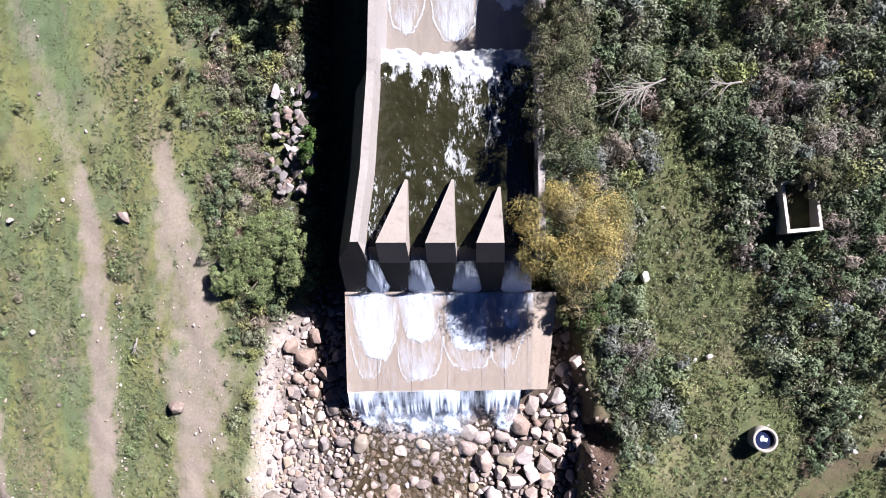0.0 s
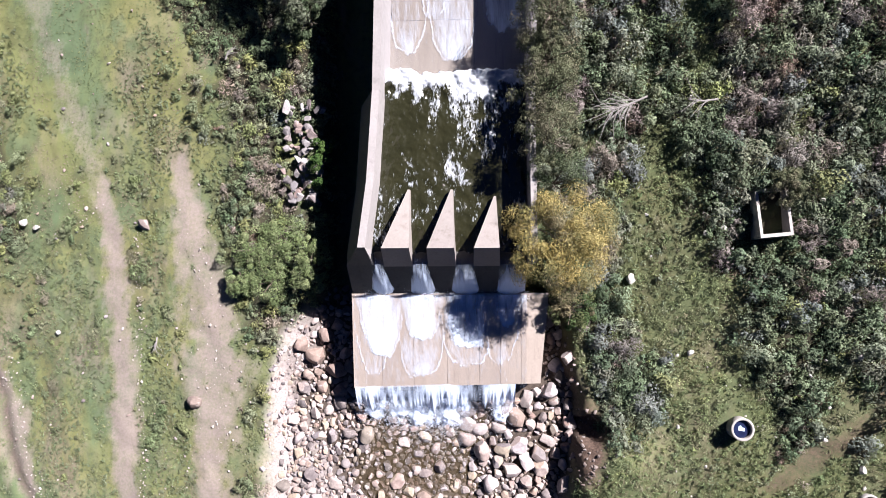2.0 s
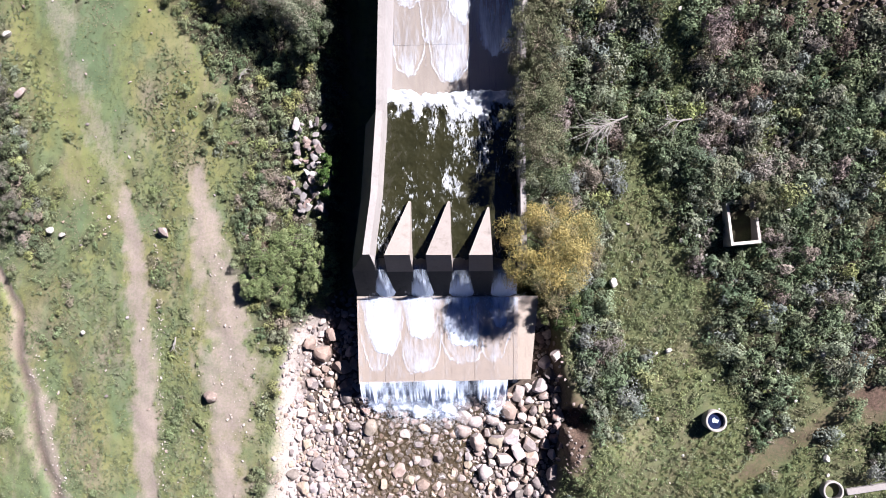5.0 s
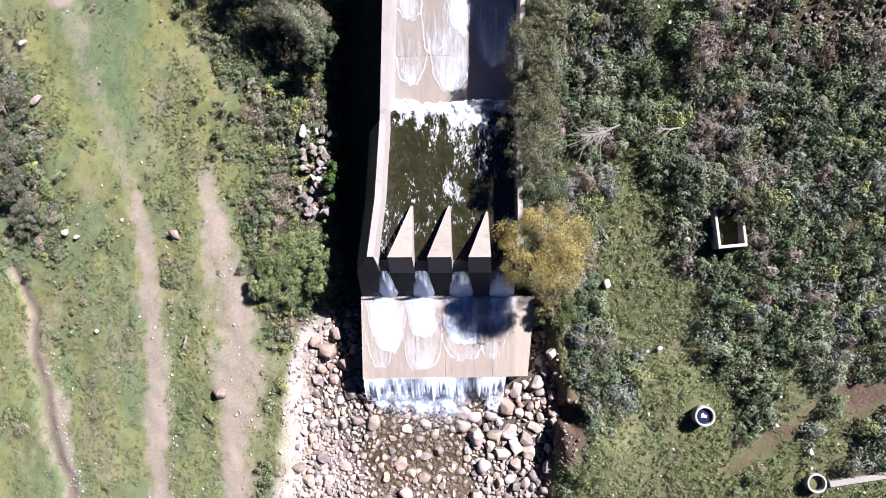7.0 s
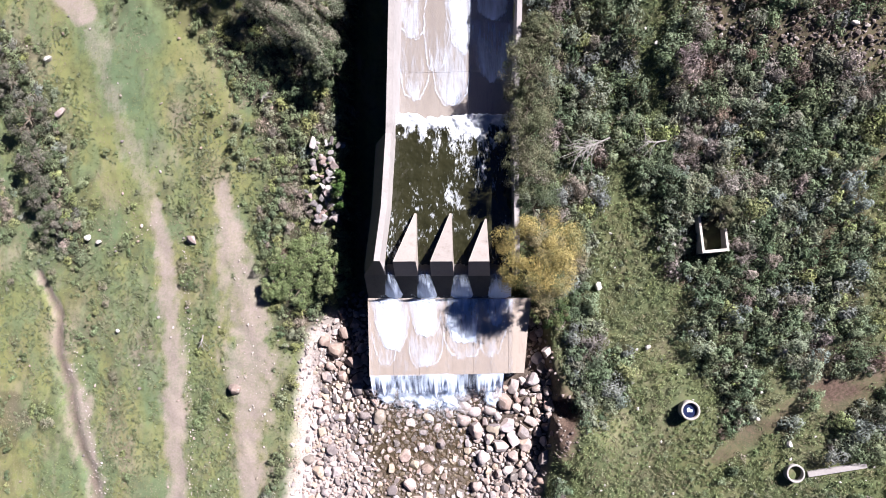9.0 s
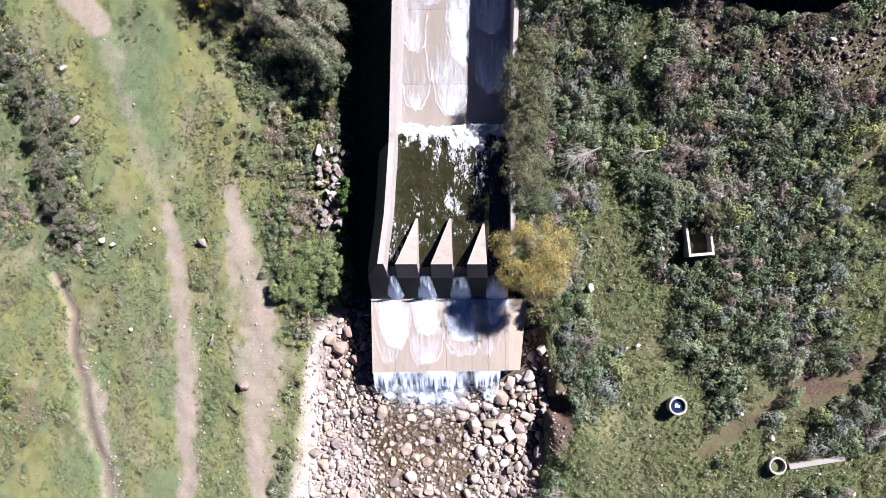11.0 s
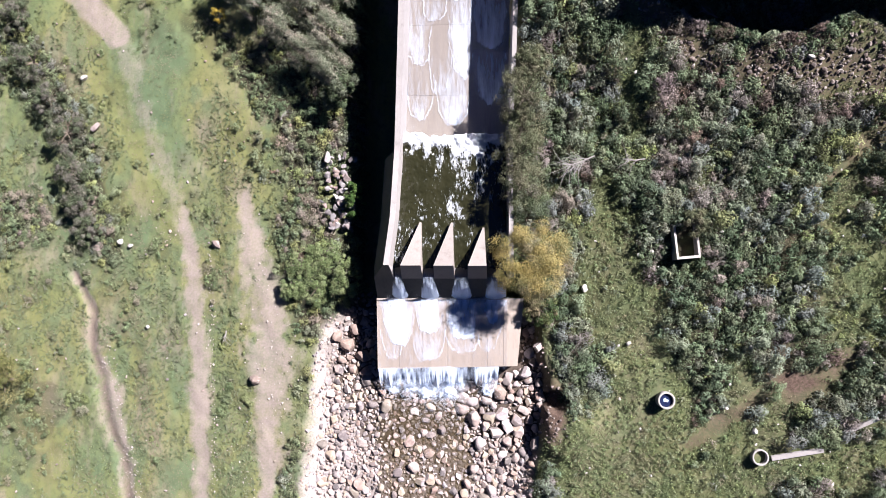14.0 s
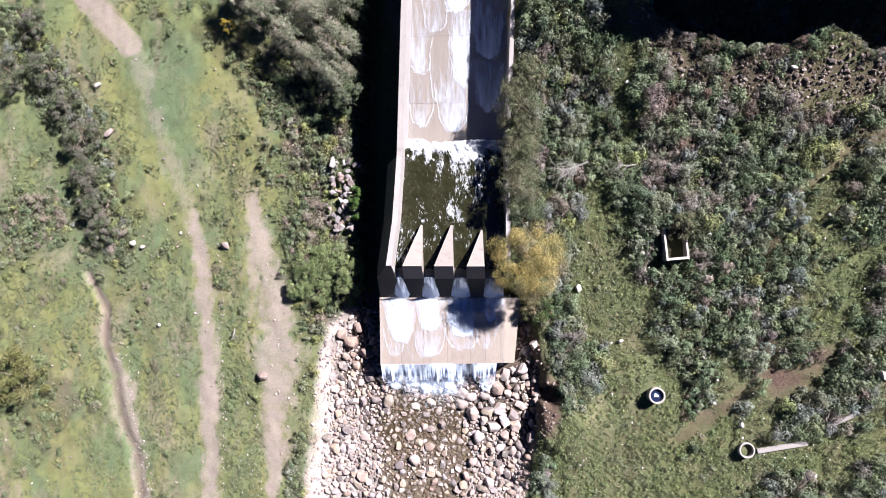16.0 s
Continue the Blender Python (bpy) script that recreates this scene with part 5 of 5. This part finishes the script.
wx, wy = 18.9, -10.15
pit = tagged(empty("well", (wx, wy, float(land(wx, wy)))), "open concrete manhole ring in the grass", "well")
part("ring", ring(0.42, 0.53, 0.35), CONCRETE, pit, "", 0, True)
bm = bmesh.new()
bmesh.ops.create_circle(bm, cap_ends=True, radius=0.43, segments=32, matrix=Matrix.Translation((0, 0, -0.25)))
part("bottom", bm, SHADED_CONCRETE, pit)
for (xa, ya), (xb, yb), w in (((19.6, -10.2), (22.7, -9.5), 0.16), ((24.0, -8.25), (25.7, -7.3), 0.13)):
    L, a = math.hypot(xb - xa, yb - ya), math.atan2(yb - ya, xb - xa)
    mx, my = (xa + xb) / 2, (ya + yb) / 2
    bm = bmesh.new()
    bmesh.ops.create_cube(bm, size=1, matrix=Matrix.Diagonal((L, 2 * w, 0.2, 1)))
    ob = part("concrete_beam", bm, CONCRETE, None, "", 0.02)
    sl = math.atan2(float(land(xb, yb)) - float(land(xa, ya)), L)
    ob.matrix_world = Matrix.LocRotScale((mx, my, 0.5 * float(land(xa, ya) + land(xb, yb)) + 0.1), Euler((0, -sl, a)), None)
    tagged(ob, "long pale concrete beam lying in the grass", "concrete beam", "beams in the grass")

bm = bmesh.new()
bmesh.ops.create_cube(bm, size=1, matrix=Matrix.Diagonal((0.9, 0.55, 0.7, 1)))
ob = part("concrete_block", bm, PALE_CONCRETE, None, "", 0.03)
ob.matrix_world = Matrix.LocRotScale((27.0, -4.7, float(land(27.0, -4.7)) + 0.25), Euler((0.05, 0.1, 0.2)), None)
tagged(ob, "weathered concrete block lying in the grass", "concrete block")

# ---- scattered stones ----
for x, y, r, what in ((-18.2, 4.0, 0.36, "beige boulder"), (-15.1, -5.6, 0.4, "brown boulder"), (-9.6, 3.5, 0.33, "flat grey rock"), (-23.7, -2.0, 0.2, "small white stone"), (10.5, -2.8, 0.22, "white rock"), (7.6, 0.8, 0.27, "pale grey rock"), (11.7, 3.1, 0.2, "white rock"), (10.95, 2.9, 0.18, "white rock"), (18.5, -8.4, 0.25, "white rock"), (-28.3, 13.0, 0.4, "reddish rock"), (-29.4, 16.9, 0.3, "white rock"), (-26.0, 4.3, 0.32, "pale rock"), (-25.2, 4.0, 0.25, "pale rock"), (20.0, 14.2, 0.22, "pale upright rock")):
    put_stone(x, y, float(land(x, y)) + 0.25 * r + 0.1, r, what + " lying in the grass", "stones in the grass", "rock", kinds=BROWN_STONES if "brown" in what else WHITE_STONES if "white" in what or "pale" in what else None)
n = 900
x, y = rng.uniform(-38, -8, n), rng.uniform(-16, 24, n)
near = np.maximum(near_line(x, y, ((-18.6, 3, 0.25), (-18.45, -6, 0.35), (-18.3, -15, 0.4))), near_line(x, y, ((-27.2, -4, 0.3), (-25.8, -10, 0.5), (-24.8, -15, 0.6))))
keep = (rng.random(n) < 0.22) | (near > -0.5)
x, y = x[keep], y[keep]
stuff_stones("field_stones", "small pale stones strewn in the grass", x, y, 0.04 + 0.1 * rng.random(len(x)) ** 2, 0.4)

# ---- foam below the curtain ----
xs, ys = np.arange(-6.6, 2.6, 0.05), np.arange(-7.9, -5.0, 0.05)
X, Y = np.meshgrid(xs, ys)
x, y = X.ravel(), Y.ravel()
GUSH = ((-5.3, 0.6, 0.9), (-4.1, 0.6, 1.4), (-2.9, 0.75, 1.7), (-1.5, 0.65, 2.0), (-0.6, 0.4, 0.9), (1.3, 0.5, 0.9))
f = np.zeros(x.shape)
for cx, w, far in GUSH:
    f = np.maximum(f, np.exp(-((x - cx + 0.5 * (fbm(x * 1.5, y * 1.5, 120) - 0.5)) / w) ** 2) * sstep(-5.7 - far, -5.6 - 0.4 * far, y + 1.2 * (fbm(x * 1.4, y * 1.4, 121) - 0.5)))
f = f * (0.4 + 0.75 * fbm(x * 2.2, y * 2.2, 122))
SPLASH = foam_material("splash_foam", (1, 1, 1), 2.6, 0.22, 0.6, sheet_cover=0.03)
ob = mesh_of("splash_foam", np.c_[x, y, -3.75 + 0.1 * (y + 5) + 0.95 * f * fbm(x * 2.5, y * 2.5, 123)], grid_faces(len(xs), len(ys)), SPLASH, smooth=True, floats={"foam": f})
tagged(ob, "white splashing foam on the boulders", "foam", kind="stuff")

# flying drops at the foot of the curtain and of the jets
SPRAY, nt, b, _ = material("white_spray")
nt.links.new(dim(nt, ramp(nt, noise_node(nt, where(nt), 3.0, 3), ((0.3, (0.48, 0.55, 0.68)), (0.7, (0.66, 0.70, 0.76))))), b.inputs["Base Color"])
b.inputs["Roughness"].default_value = 0.4
P = []
for cx, w, far in GUSH:
    n = int(3400 * w * far)
    d = rng.exponential(0.42 * far, n)
    P.append(np.c_[rng.normal(cx, w * (0.55 + 0.25 * d), n), -5.55 - d + rng.normal(0, 0.16, n), -3.5 - 0.1 * d + np.abs(rng.normal(0, 0.32, n)) * np.exp(-d)])
for cx, w in ((-4.9, 0.45), (-2.6, 0.6), (-0.45, 0.6), (1.7, 0.7)):
    n = 900
    P.append(np.c_[rng.normal(cx, w * 0.75, n), rng.normal(0.12, 0.16, n), -1.1 + np.abs(rng.normal(0, 0.16, n))])
P = np.concatenate(P)
V, F, T = leaf_cards(P, rng.uniform(0.006, 0.022, len(P)), None, 0.5, 0.7)
tagged(mesh_of("spray", V, F, SPRAY), "white flying spray where the water strikes", "spray", kind="stuff")


# ---- dead branches ----
def dead_branch(x, y, lift, length, turn, twigs):
    base = tagged(empty("dead_branch", (x, y, float(land(x, y)) + lift)), "bare grey dead branch lying on the scrub", "branch", "dead branches")
    base.rotation_euler[2] = turn
    part("stem", tube([(0, 0, 0), (length * 0.4, 0.06, 0.1), (length * 0.75, -0.05, 0.12)], [0.05, 0.035, 0.015], 6), DEAD_WOOD, base)
    for k in range(twigs):
        s = rng.uniform(0.15, 0.6) * length
        a = rng.uniform(-0.9, 0.9)
        L = rng.uniform(0.35, 0.7) * length
        part("twig", tube([(s, 0, 0.08), (s + 0.5 * L * math.cos(a), 0.5 * L * math.sin(a), 0.15), (s + L * math.cos(a * 1.3), L * math.sin(a * rng.uniform(0.4, 1.7)), rng.uniform(-0.1, 0.4))], [0.021, 0.015, 0.008], 4), DEAD_WOOD, base)


dead_branch(7.9, 9.0, 1.1, 2.8, 3.5, 24)
dead_branch(10.9, 8.7, 1.1, 1.8, 3.2, 9)
dead_branch(-13.2, 12.6, 0.4, 1.0, 1.0, 4)
dead_branch(15.8, 17.9, 0.6, 1.6, 2.6, 8)
dead_branch(-17.3, -2.2, 0.3, 0.9, 4.6, 7)

n = 6500
x, y = rng.uniform(10.0, 30, n), rng.uniform(10.5, 18.4, n)
keep = bare(x, y) > rng.uniform(0.05, 0.5, n)
SCREE = rock_material("brown_scree", ((0.0, (0.10, 0.078, 0.07)), (0.35, (0.165, 0.13, 0.117)), (0.6, (0.07, 0.06, 0.058)), (0.85, (0.20, 0.165, 0.15)), (1.0, (0.30, 0.27, 0.255))))
stuff_stones("scree", "brown rubble on the steep bare slope", x[keep], y[keep], 0.04 + 0.15 * rng.random(int(keep.sum())) ** 3.0, 0.2, SCREE)

xs, ys = [], []
for line, count, spread in ((((-18.75, 4.0), (-18.5, -3.0), (-18.4, -9.0), (-18.1, -16.0)), 220, 0.16), (((-27.2, -3.5), (-26.2, -8.0), (-25.0, -12.0), (-24.4, -16.0)), 170, 0.35), (((-15.6, -9.0), (-15.2, -15.5)), 60, 0.6), (((-15.4, 4.0), (-14.2, -1.0), (-13.6, -5.0), (-13.4, -8.0)), 130, 0.9), (((-21.8, 4.5), (-23.5, 5.5)), 30, 0.7)):
    for i in range(count):
        k = rng.uniform(0, len(line) - 1)
        j = int(k)
        xs.append(line[j][0] + (k - j) * (line[j + 1][0] - line[j][0]) + rng.normal(0, spread))
        ys.append(line[j][1] + (k - j) * (line[j + 1][1] - line[j][1]) + rng.normal(0, spread))
stuff_stones("track_stones", "pale stones thrown up along the wheel tracks", np.array(xs), np.array(ys), 0.025 + 0.06 * rng.random(len(xs)) ** 2, 0.4, PALE_ROCK)

n = 90
x, y = rng.uniform(6.5, 26, n), rng.uniform(-12, 15, n)
stuff_stones("slope_stones", "small white stones scattered over the slope", x, y, 0.05 + 0.1 * rng.random(n) ** 2, 3.0, WHITE_ROCK)
n = 160
x, y = rng.normal(5.6, 0.6, n), rng.uniform(-9.5, -5.8, n)
stuff_stones("bank_stones", "small stones in the eroded earth bank", x, y, 0.04 + 0.10 * rng.random(n) ** 2, 0.2, SCREE)
